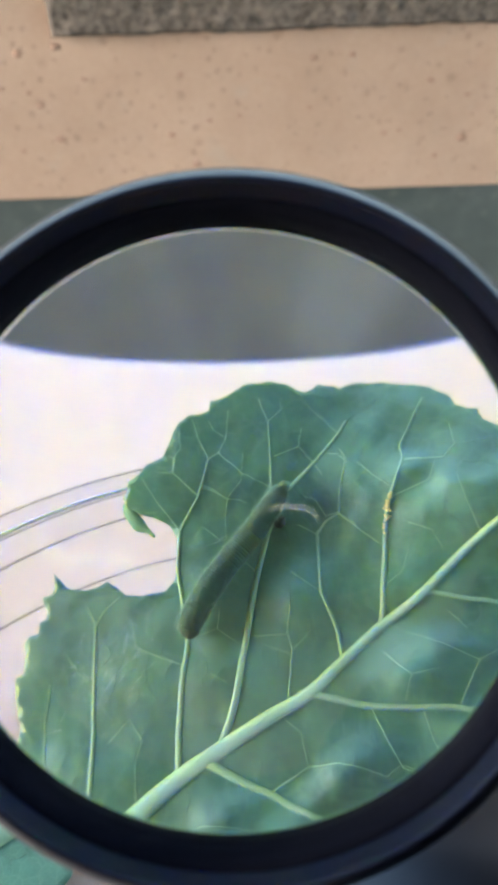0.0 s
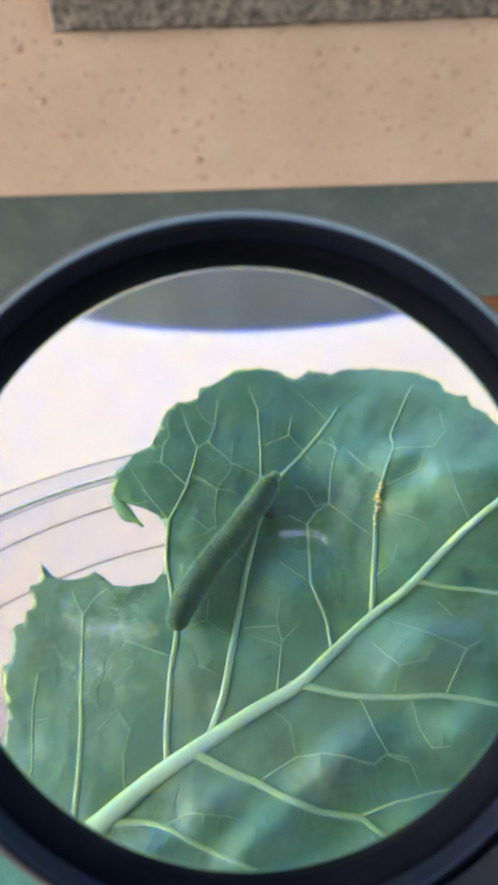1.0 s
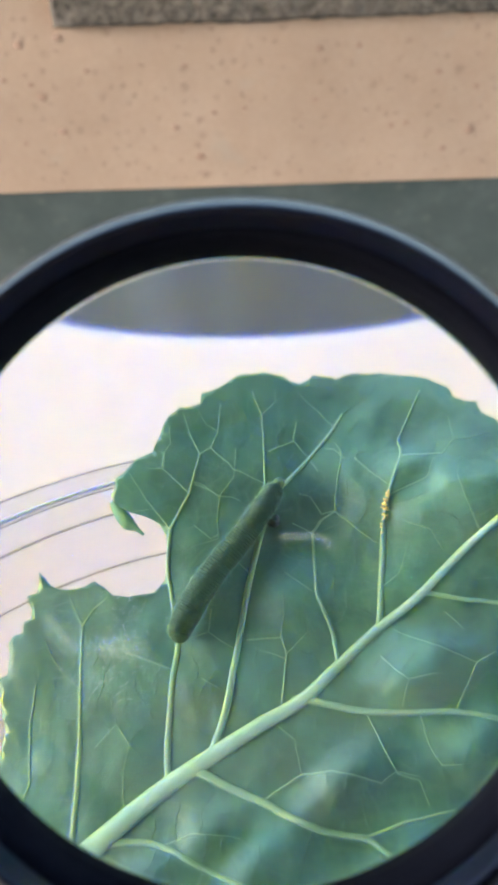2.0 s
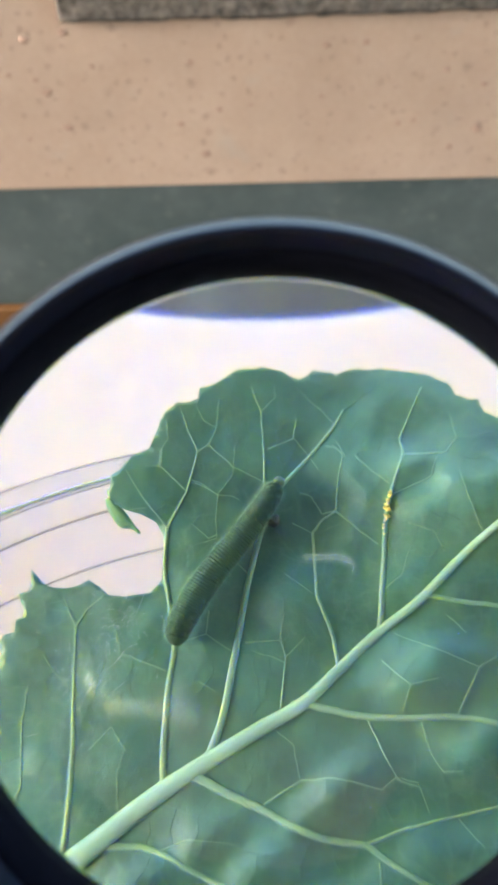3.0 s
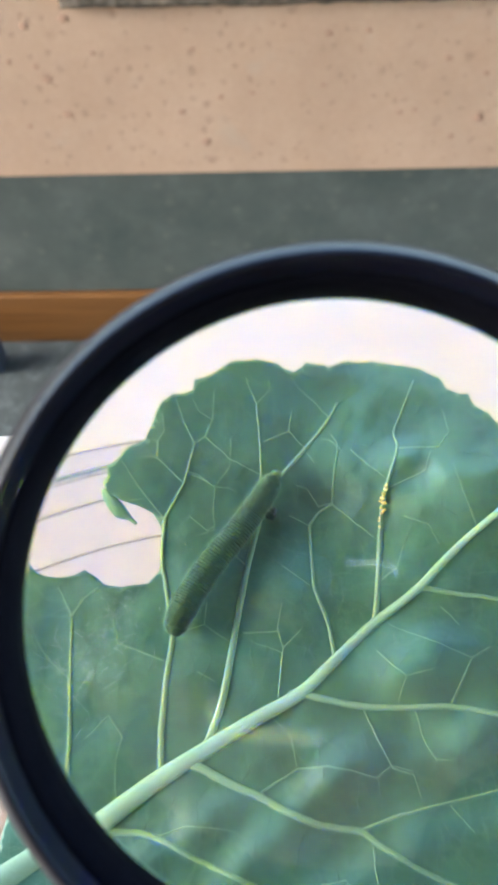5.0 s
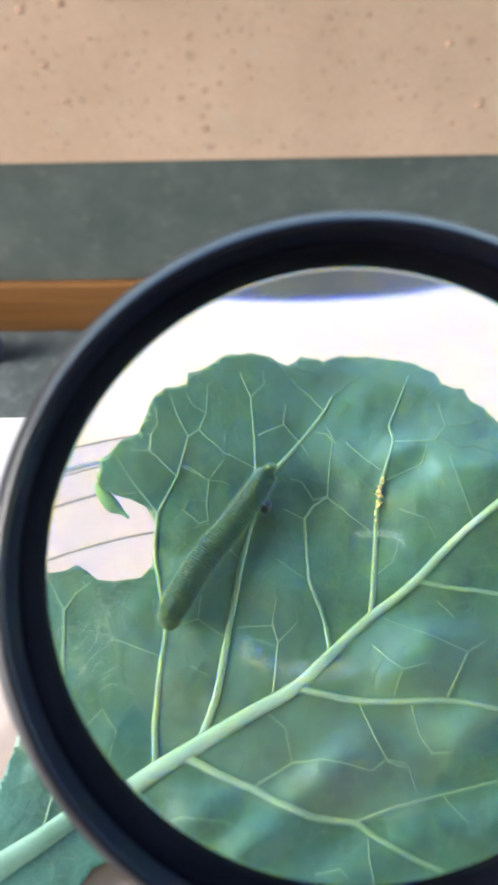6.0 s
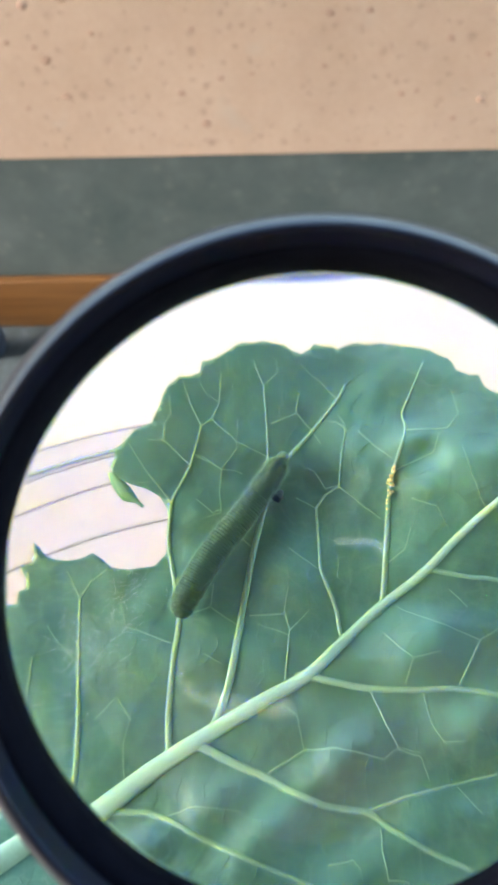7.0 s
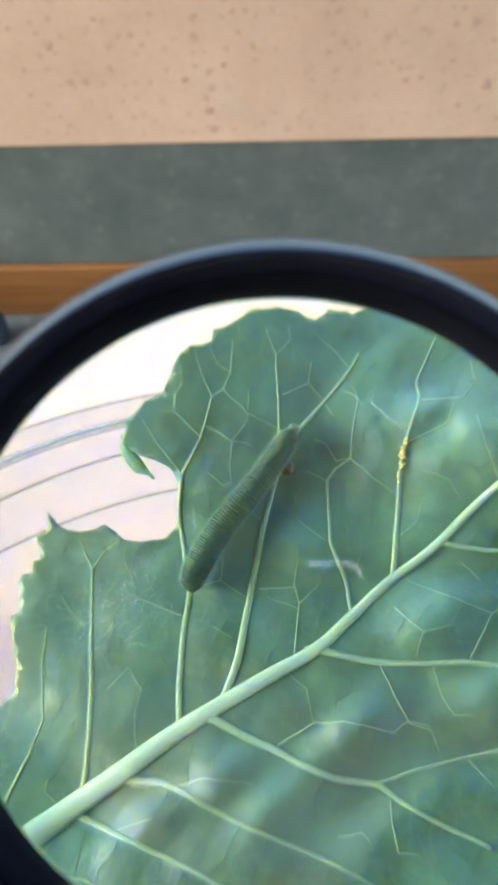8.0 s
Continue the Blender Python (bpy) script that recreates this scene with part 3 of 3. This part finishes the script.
rib(0.13, 0.08, (-19.8, -15.9), (-21.7, -13.8), (-22.8, -11.7))
rib(0.15, 0.09, (-7.5, -15.4), (-13.2, -12.7), (-13.8, -9.5))
rib(0.13, 0.08, (-12.7, -24.3), (-14.5, -21.4), (-17.1, -23.7))
rib(0.10, 0.07, (-3.3, -17.1), (-1.0, -18.6))
rib(0.13, 0.08, (-22.5, -35.9), (-23.9, -34.3), (-23.8, -33.2))
rib(0.11, 0.07, (-15.9, -39.3), (-11.4, -38.5))
MIDRIB = [(-69.9, -64.8), (-57.7, -58.8), (-48.1, -53.9), (-43.5, -51.4), (-38.1, -48.4), (-32.4, -44.7), (-26.7, -39.6), (-22.2, -37.0), (-16.0, -33.7),
          (-9.2, -29.8), (-2.1, -26.3), (3.9, -23.4), (9.9, -20.6), (14.5, -17.0), (20.0, -12.6), (26.1, -8.5), (30.6, -4.5), (34.3, -1.5), (41.2, 3.2)]


def rib_segments():
    segs = []
    for a, b, line in RIBS + [(2.2, 0.6, MIDRIB)]:
        pts = smooth_line(line, 3)
        for i, (p, q) in enumerate(zip(pts, pts[1:])):
            segs.append((*p, *q, a + (b - a) * i / len(pts)))
    return np.array(segs)


SEGS = rib_segments()


# puffed fields: centre, half width, half length and height, in millimetres
BULGES = [(28, -19.5, 7, 3.4, 1.3), (14.5, -34.8, 6, 3.2, 1.5), (-5.8, -40, 5, 2.6, 0.9), (2.5, -43.5, 7, 2.8, 1.1), (-15, -44, 5, 2.4, 0.9), (10, -9, 6, 6, 1.1),
          (28.5, 10.5, 3.4, 2.4, 0.8), (-6, 20, 10, 6, 0.7), (16, -48, 8, 3, 0.8), (34, -30, 6, 3, 0.8), (-25, -24, 7, 9, 0.5)]


def relief(u, v):
    """Height of the blade over its plane, in millimetres: swollen fields between the ribs, waves and creases."""
    p = np.array([u, v])
    a, b = SEGS[:, 0:2], SEGS[:, 2:4]
    ab = b - a
    t = np.clip(((p - a) * ab).sum(1) / ((ab ** 2).sum(1) + 1e-9), 0, 1)
    d = np.hypot(*(p - a - ab * t[:, None]).T)
    main = np.min(d[SEGS[:, 4] > 0.22])
    x, y = u, v
    u, v = (u - 1.2) / 0.87, (v + 0.65) / 0.87
    swell = 0.42 * (1 - math.exp(-(main / 4.5) ** 2))
    rough = 0.35 + 0.65 / (1 + math.exp(-(u * 0.6 - v * 0.6 - 6) / 7))
    wave = 1.0 * noise.noise(Vector((u / 30, v / 20, 4.2))) + 1.9 * rough * noise.noise(Vector((u / 26, v / 9.0, 9.1)))
    droop = -0.32 * max(0.0, v - 7) / (1 + math.exp(-(u - 13) / 4))
    fine = 0.12 * noise.noise(Vector((u / 2.4, v / 2.4, 1.7))) + 0.35 * noise.noise(Vector((u / 6.5, v / 4.5, 3.7)))
    crease = 0.9 * math.exp(-(((u - 31) * 0.25 + (v + 16.5)) / 1.8) ** 2 - ((u - 31) / 9) ** 2)
    dent = -1.2 * math.exp(-((u - 30) / 3.6) ** 2 - ((v - 8) / 2.4) ** 2)
    arch = -(0.0028 if u < 8 else 0.0024) * (u - 8) ** 2
    for cu, cv, su, sv, high in BULGES:
        along, across = 0.87 * (u - cu) + 0.5 * (v - cv), 0.5 * (u - cu) - 0.87 * (v - cv)
        wave += 1.55 * high * math.exp(-(along / su) ** 2 - (across / sv) ** 2)
    # the bitten lobe and the far corner both turn up a little at the side
    wave += 0.07 * (2.0 * max(0.0, -u) / (1 + math.exp(-(v - 2) / 2)) + 3.4 * max(0.0, u - 14) / (1 + math.exp(-(v + 1) / 2.5)))
    # ruffled end beside the stalk
    ruffle = 1.0 / (1 + math.exp((u + 40) / 2.5))
    wave += ruffle * (1.3 * math.sin(0.32 * v + 0.15 * u) + 0.4 * math.sin(0.7 * v - 0.4 * u))
    flat = 0.87 * (swell + wave + arch + droop + fine + crease + dent)
    u, v = x, y
    # where the dish's rim stands higher, the leaf lies over it
    p = LEAF @ Vector((u / 1000, v / 1000, flat / 1000))
    out = (math.hypot(p.x - DISH_X, p.y - DISH_Y) - 0.0660) * 1000
    need = (0.0276 - p.z) * 1000 - (0.028 * out ** 2 if out < 0 else 0.35 * max(0.0, out - 5))
    lift = need if need > 2 else (2 * math.exp(need / 2 - 1) if need > -6 else 0.0)
    high = flat + min(lift, 14) if u > 8 else flat
    # the stalk end bends up where it would meet the table
    under = (0.0030 - (LEAF @ Vector((u / 1000, v / 1000, high / 1000))).z) * 1000
    return high + 1.08 * (under if under > 1 else (math.exp(under - 1) if under > -8 else 0.0))


def toothed(points, rough, step=0.9):
    """A margin with small uneven notches between the given points."""
    out = []
    for (a, b), (c, d) in zip(points, points[1:]):
        n = max(1, int(math.hypot(c - a, d - b) / step))
        for k in range(n):
            t = k / n
            u, v = a + (c - a) * t, b + (d - b) * t
            w = rough * noise.noise(Vector((u * 0.9, v * 0.9, 6.0)))
            out.append((u + w, v + rough * noise.noise(Vector((u * 0.9, v * 0.9, 16.0)))))
    return out


def inside(u, v, ring):
    hit = False
    for (a, b), (c, d) in zip(ring, ring[1:] + ring[:1]):
        if (b > v) != (d > v) and u < (c - a) * (v - b) / (d - b) + a:
            hit = not hit
    return hit


def build_veinlets(leaf, ring):
    """The smallest branching veins, each growing from the nearest one and some closing a mesh."""
    rng = random.Random(7)
    known = np.array([q for _, _, line in RIBS + [(0, 0, MIDRIB)] for q in smooth_line(line, 6)])
    bm = bmesh.new()

    def twig(p, q, r0, r1):
        d = q - p
        side = np.array([-d[1], d[0]])
        pts = smooth_line([p, p + 0.35 * d + side * rng.uniform(-0.09, 0.09), p + 0.7 * d + side * rng.uniform(-0.09, 0.09), q], 3)
        m = len(pts)
        radii = [(r0 + (r1 - r0) * i / (m - 1)) / 1000 for i in range(m)]
        place = [np.array([w[0], w[1], relief(*w) + 0.03]) / 1000 for w in pts]
        piece = tube(place, radii, 5, 0.7)
        me = bpy.data.meshes.new("twig")
        piece.to_mesh(me)
        piece.free()
        bm.from_mesh(me)
        bpy.data.meshes.remove(me)
        return np.array(pts)

    made = 0
    for _ in range(9000):
        if made >= 460:
            break
        q = np.array([rng.uniform(-56, 46), rng.uniform(-60, 27)])
        gap = np.hypot(*(known - q).T)
        k = int(np.argmin(gap))
        if not 1.5 < gap[k] < 4.0 or not inside(*q, ring) or not inside(*(q * 1.03), ring):
            continue
        pts = twig(known[k], q, 0.068, 0.045)
        if rng.random() < 0.75:
            back = (known - q) @ (known[k] - q)
            ok = np.where((gap > 1.5) & (gap < 5.0) & (back < 0))[0]
            if len(ok):
                pts = np.vstack([pts, twig(q, known[ok[int(np.argmin(gap[ok]))]], 0.042, 0.05)])
        known = np.vstack([known, pts])
        made += 1
    twigs = part("veinlets", bm, NET, leaf, "net of fine pale veins")
    twigs["kind"] = "stuff"


def build_leaf():
    from mathutils import geometry
    leaf = tagged(new("cabbage_leaf"), "blue-green cabbage leaf with pale ribs and bitten edge in a dish", "leaf")
    leaf.matrix_world = LEAF
    ring = toothed(MARGIN_SIDE + MARGIN_BITE[:1], 0.3) + toothed(MARGIN_BITE + MARGIN_TOP[:1], 0.12) + toothed(MARGIN_TOP + MARGIN_FAR[:1], 0.42) + toothed(MARGIN_FAR + MARGIN_SIDE[:1], 0.6)
    pts = [Vector(p) for p in ring]
    n = len(pts)
    edges = [(i, (i + 1) % n) for i in range(n)]
    step = 0.95
    row = 0
    v = -70.0
    while v < 30:
        u = -64.0 + (0.5 * step if row % 2 else 0)
        while u < 53:
            pts.append(Vector((u + random.uniform(-0.12, 0.12), v + random.uniform(-0.12, 0.12))))
            u += step
        v += step * 0.87
        row += 1
    verts, _, faces, _, _, _ = geometry.delaunay_2d_cdt(pts, edges, [list(range(n))], 1, 1e-4)
    bm = bmesh.new()
    made = [bm.verts.new((p.x / 1000, p.y / 1000, relief(p.x, p.y) / 1000)) for p in verts]
    for f in faces:
        bm.faces.new([made[i] for i in f])
    for w in [w for w in bm.verts if not w.link_faces]:
        bm.verts.remove(w)
    blade = part("blade", bm, BLADE, leaf, sheet=True)
    thick = blade.modifiers.new("thickness", "SOLIDIFY")
    thick.thickness, thick.offset = 0.00035, -1.0
    # the midrib, broad towards the stalk
    line = smooth_line(MIDRIB, 6)
    m = len(line)
    radii, place = [], []
    for i, q in enumerate(line):
        s = i / (m - 1)
        radii.append((2.25 * (1 - s) ** 1.7 + 0.44) / 1000)
        place.append(np.array([q[0], q[1], relief(*q) + 0.1 * radii[-1] * 1000]) / 1000)
    part("midrib", tube(place, radii, 16, 0.6), RIB, leaf, "thick pale green midrib")
    spine = [np.array(q) for q in smooth_line(MIDRIB, 6)]
    for a, b, pts2 in RIBS:
        # a main rib leaves the midrib along it and bends away
        near = min(range(len(spine)), key=lambda k: np.hypot(*(spine[k] - pts2[0])))
        if a > 0.4 and near > 6 and np.hypot(*(spine[near] - pts2[0])) < 4:
            toward = spine[near] - spine[near - 2]
            pts2 = [tuple(spine[near] - 1.2 * toward / np.hypot(*toward))] + pts2
        line = smooth_line(pts2, 6) if a > 0.4 else kinked(pts2)
        m = len(line)
        wave = [0.10 * noise.noise(Vector((q[0] * 0.7, q[1] * 0.7, 2.0))) for q in line]
        radii = [(0.86 if a > 0.4 else 0.74) * (a + (b - a) * (i / (m - 1)) ** 0.7) / 1000 for i in range(m)]
        place = [np.array([q[0] + w, q[1] + w, relief(*q) + 0.18 * r * 1000 + 0.03]) / 1000 for q, w, r in zip(line, wave, radii)]
        part("vein", tube(place, radii, 8, 0.42), VEIN, leaf)
    build_veinlets(leaf, ring)
    # the pointed flap that hangs over beside the bite
    bm = bmesh.new()
    outer = smooth_line([(-14.5, 7.4), (-14.2, 5.8), (-12.9, 3.7), (-11.4, 3.3), (-10.4, 2.6)], 4)
    inner = smooth_line([(-13.7, 7.2), (-12.8, 6.4), (-11.8, 5.3), (-11.1, 4.1), (-10.3, 2.7)], 4)
    rows = []
    for i, (p, q) in enumerate(zip(outer, inner)):
        s = i / (len(outer) - 1)
        rows.append([bm.verts.new(np.array([*(p + (q - p) * w), relief(-13.6, 7.0) + 0.15 - 1.6 * s - 0.9 * (1 - w) ** 2 + 0.25 * math.sin(3.1 * w)]) / 1000) for w in (0, 0.2, 0.4, 0.6, 0.8, 1)])
    for p, q in zip(rows, rows[1:]):
        for k in range(5):
            bm.faces.new((p[k], p[k + 1], q[k + 1], q[k]))
    flap = part("curled_edge", bm, PALE, leaf, "curled pale green flap of the bitten edge", sheet=True)
    thick = flap.modifiers.new("thickness", "SOLIDIFY")
    thick.thickness = 0.0003


# ------------------------------------------------------------------ caterpillar and small things on the leaf
SPINE = [(8.7, 7.7), (7.5, 5.9), (5.6, 3.4), (2.8, 0.2), (-0.5, -3.3), (-3.3, -6.9), (-5.3, -10.1), (-6.1, -12.2)]


def body_radius(s):
    """Radius in millimetres along the body, 0 at the head, 1 at the tail."""
    return float(np.interp(s, (0, 0.05, 0.18, 0.5, 0.8, 0.93, 1.0), (1.05, 1.28, 1.60, 1.86, 1.92, 1.58, 0.85)))


def build_caterpillar():
    worm = tagged(new("caterpillar"), "slender velvety green caterpillar resting on the leaf", "caterpillar")
    worm.matrix_world = LEAF
    raw = smooth_line(SPINE, 100)
    n = len(raw)
    line, radii = [], []
    for i, q in enumerate(raw):
        s = i / (n - 1)
        seg = (s * 13) % 1.0
        fold = (s * 13 * 6) % 1.0
        ring = -0.085 * math.exp(-(min(fold, 1 - fold) / 0.2) ** 2) - 0.08 * math.exp(-(min(seg, 1 - seg) / 0.06) ** 2) + 0.03 * noise.noise(Vector((s * 40, 0.3, 0.7)))
        r = body_radius(s) + ring
        if s < 0.06:
            r *= 0.35 + 0.65 * math.sqrt(1 - (1 - s / 0.06) ** 2)
        radii.append(r / 1000)
        line.append(np.array([q[0], q[1], 0.45 + body_radius(s) * 0.92]) / 1000)
    part("body", tube(line, radii, 28, 0.95), SKIN, worm)
    # head capsule
    bm = bmesh.new()
    bmesh.ops.create_uvsphere(bm, u_segments=20, v_segments=12, radius=0.00085)
    bmesh.ops.scale(bm, vec=(1.0, 0.9, 0.95), verts=bm.verts)
    bmesh.ops.translate(bm, vec=Vector(line[0]) + Vector((0.0002, 0.0003, 0)), verts=bm.verts)
    part("head", bm, HEAD, worm, "small rounded green head")
    # stubby legs under the body, a pair at a time
    for s in (0.08, 0.14, 0.20, 0.42, 0.50, 0.58, 0.66, 0.95):
        i = int(s * (n - 1))
        d = raw[min(i + 1, n - 1)] - raw[i - 1]
        d = d / np.hypot(*d)
        for side in (-1, 1):
            foot = np.array([raw[i][0] - d[1] * side * body_radius(s) * 0.6, raw[i][1] + d[0] * side * body_radius(s) * 0.6])
            bm = bmesh.new()
            bmesh.ops.create_cone(bm, cap_ends=True, segments=10, radius1=0.00042, radius2=0.0006, depth=0.0016)
            bmesh.ops.translate(bm, vec=(foot[0] / 1000, foot[1] / 1000, 0.0012), verts=bm.verts)
            part("proleg", bm, SKIN, worm)
    # fine hairs
    bm = bmesh.new()
    for _ in range(3800):
        i = random.randrange(2, n - 2)
        s = i / (n - 1)
        d = raw[i + 1] - raw[i - 1]
        d = d / np.hypot(*d)
        ang = random.uniform(-0.25, math.pi + 0.25)
        out = np.array([-d[1] * math.cos(ang), d[0] * math.cos(ang), math.sin(ang)])
        root = line[i] + out * radii[i] * 0.97
        lean = np.array([random.uniform(-0.4, 0.4), random.uniform(-0.4, 0.4), random.uniform(-0.3, 0.4)])
        tip = root + (out + lean) * random.uniform(0.0003, 0.0009)
        across = np.cross(out, (d[0], d[1], 0)) * 0.000011
        along = np.array([d[0], d[1], 0]) * 0.000011
        a, b, c, e = (bm.verts.new(q) for q in (root + across, root - across + along, root - along, tip))
        for f in ((a, b, e), (b, c, e), (c, a, e)):
            bm.faces.new(f)
    hairs = part("hairs", bm, HAIR, worm, "short pale bristles")
    hairs["kind"] = "stuff"


def build_crumbs():
    bm = bmesh.new()
    bmesh.ops.create_icosphere(bm, subdivisions=3, radius=0.00084)
    for w in bm.verts:
        w.co *= 1 + 0.35 * noise.noise(w.co * 2600)
    drop = tagged(part("dropping", bm, FRASS), "dark lumpy caterpillar dropping on a leaf vein", "dropping")
    drop.matrix_world = LEAF @ pose(0.0078, 0.0029, (relief(7.8, 2.9) + 0.80) / 1000, 20, 10, 30)
    # egg cluster on a side vein
    first = None
    path = [(22.5, 0.5), (22.7, 1.9), (23.0, 3.4), (23.4, 4.8), (23.8, 5.9)]
    line = smooth_line(path, 8)
    for k in range(40):
        q = line[min(len(line) - 1, int(abs(random.gauss(0.55, 0.27)) * len(line)) % len(line))]
        u, v = q[0] + random.gauss(0, 0.19), q[1] + random.gauss(0, 0.28)
        m = LEAF @ pose(u / 1000, v / 1000, (relief(u, v) + random.uniform(0.2, 0.5)) / 1000, random.uniform(-25, 25), random.uniform(-25, 25), random.uniform(0, 180))
        if first is None:
            bm = bmesh.new()
            bmesh.ops.create_uvsphere(bm, u_segments=10, v_segments=8, radius=0.00020)
            bmesh.ops.scale(bm, vec=(0.8, 0.8, 1.6), verts=bm.verts)
            first = tagged(part("insect_egg", bm, YOLK), "tiny bright yellow insect egg on a leaf vein", "egg", "eggs on the vein")
            first.matrix_world = m
        else:
            copy_thing(first, m)


def build_silk():
    """A few loose strands of silk that the caterpillar left between two veins."""
    rng = random.Random(3)
    bm = bmesh.new()
    for k in range(190):
        u, v = (rng.gauss(-18.3, 2.1), rng.gauss(-16.5, 2.8)) if k % 2 else (rng.gauss(-13.0, 2.1), rng.gauss(-10.4, 3.1))
        a, long = rng.uniform(0, math.pi), rng.uniform(0.6, 2.6)
        pts = [np.array([u, v])]
        for _ in range(5):
            a += rng.gauss(0, 0.25)
            pts.append(pts[-1] + np.array([math.cos(a), math.sin(a)]) * long / 5)
        r = rng.uniform(0.004, 0.008) / 1000
        piece = tube([np.array([p[0], p[1], relief(*p) + 0.05]) / 1000 for p in pts], [r] * len(pts), 4)
        me = bpy.data.meshes.new("strand")
        piece.to_mesh(me)
        piece.free()
        bm.from_mesh(me)
        bpy.data.meshes.remove(me)
    silk = tagged(part("silk_threads", bm, SILK), "wisps of fine white silk on the leaf", "silk", kind="stuff")
    silk.matrix_world = LEAF


# ------------------------------------------------------------------ magnifying glass
def build_magnifier():
    glass = tagged(new("magnifying_glass"), "round magnifying glass with a black plastic rim and handle", "magnifying glass")
    front, rear, thick, edge = 0.0971, 0.2195, 0.01096, 0.0372
    prof = []
    steps = 56
    for i in range(steps + 1):
        r = edge * i / steps
        prof.append((r, thick / 2 - front + math.sqrt(front ** 2 - r ** 2)))
    back = [(r, rear - thick / 2 - math.sqrt(rear ** 2 - r ** 2)) for r, _ in reversed(prof)]
    lens = part("lens", lathe(prof + back, 192, closed=False), GLASS, glass, "clear biconvex glass lens")
    lens.visible_shadow = False
    rim = [(36.8, 1.2), (36.85, 3.0), (37.0, 4.6), (38.0, 6.0), (38.6, 7.5), (39.0, 8.4), (39.5, 8.4), (41.3, 6.3), (41.7, 4.8), (41.8, 1.0), (41.4, -2.5), (40.6, -4.2), (38.4, -4.2), (37.2, -3.8), (36.9, -3.0), (38.6, -2.6), (38.6, -1.7), (36.9, -1.5)]
    part("rim", lathe(rounded([(a / 1000, b / 1000) for a, b in rim], 1), 192), BLACK, glass, "glossy black plastic rim")
    sleeve = [(36.7, -1.4), (36.62, 1.2), (36.66, 3.0), (36.9, 4.6), (37.8, 6.0), (37.95, 5.9), (37.05, 4.5), (36.8, 2.9), (36.75, 1.1), (36.85, -1.4)]
    part("inner_wall", lathe([(a / 1000, b / 1000) for a, b in sleeve], 192), MATTE, glass, "matte black inner wall of the rim")
    # collar and handle run off to the lower right of the rim
    turn = Matrix.Rotation(radians(-53), 4, "Z") @ Matrix.Rotation(radians(90), 4, "Y")
    collar = part("collar", lathe(rounded([(0.0, 0.0), (0.0200, 0.0), (0.0150, 0.010), (0.0105, 0.020), (0.0098, 0.026), (0.0, 0.026)], 1)[2:-2] + [(0.0, 0.0262), (0.0, -0.0002)], 48, closed=False), GREY, glass, "dark grey plastic collar")
    collar.matrix_local = turn @ pose(-0.0025, 0, 0.0400)
    grip = part("handle", lathe([(0.0, 0.0), (0.0088, 0.0), (0.0094, 0.004), (0.0100, 0.025), (0.0118, 0.060), (0.0120, 0.085), (0.0105, 0.100), (0.0060, 0.106), (0.0, 0.1065)], 48, closed=False), BLACK, glass, "black plastic handle")
    grip.matrix_local = turn @ pose(-0.0025, 0, 0.0655)
    return glass


def build_floor_things():
    block = tagged(part("rubber_block", box(-0.03, 0.03, -0.02, 0.02, 0, 0.045, 0.008, 3), NAVY), "small dark navy rubber block on the concrete floor", "block")
    block.location = (-0.456, 0.93, FLOOR_Z)


build_setting()
build_sky_screens()
build_ceiling_lamp()
build_table()
build_dish()
build_leaf()
build_caterpillar()
build_crumbs()
build_silk()
build_floor_things()
MAGNIFIER = build_magnifier()


def motions():
    places = [
        (0, -0.0012, 0.0451, 0.0908),
        (0.5, -0.0005, 0.0486, 0.0827),
        (1, 0.0009, 0.0459, 0.0837),
        (1.5, -0.0002, 0.0475, 0.0837),
        (3, 0.0025, 0.0482, 0.0791),
        (3.5, 0.0022, 0.0460, 0.0818),
        (4, 0.0027, 0.0469, 0.0806),
        (4.5, 0.0040, 0.0475, 0.0777),
        (5, 0.0066, 0.0478, 0.0778),
        (6.5, 0.0091, 0.0565, 0.0681),
        (7, 0.0047, 0.0488, 0.0764),
        (7.5, 0.0026, 0.0449, 0.0777),
        (8, 0.0010, 0.0430, 0.0771),
    ]
    walk(MAGNIFIER, [(t, pose(x, y, z, 36.74, -0.14, 0.67)) for t, x, y, z in places])


motions()
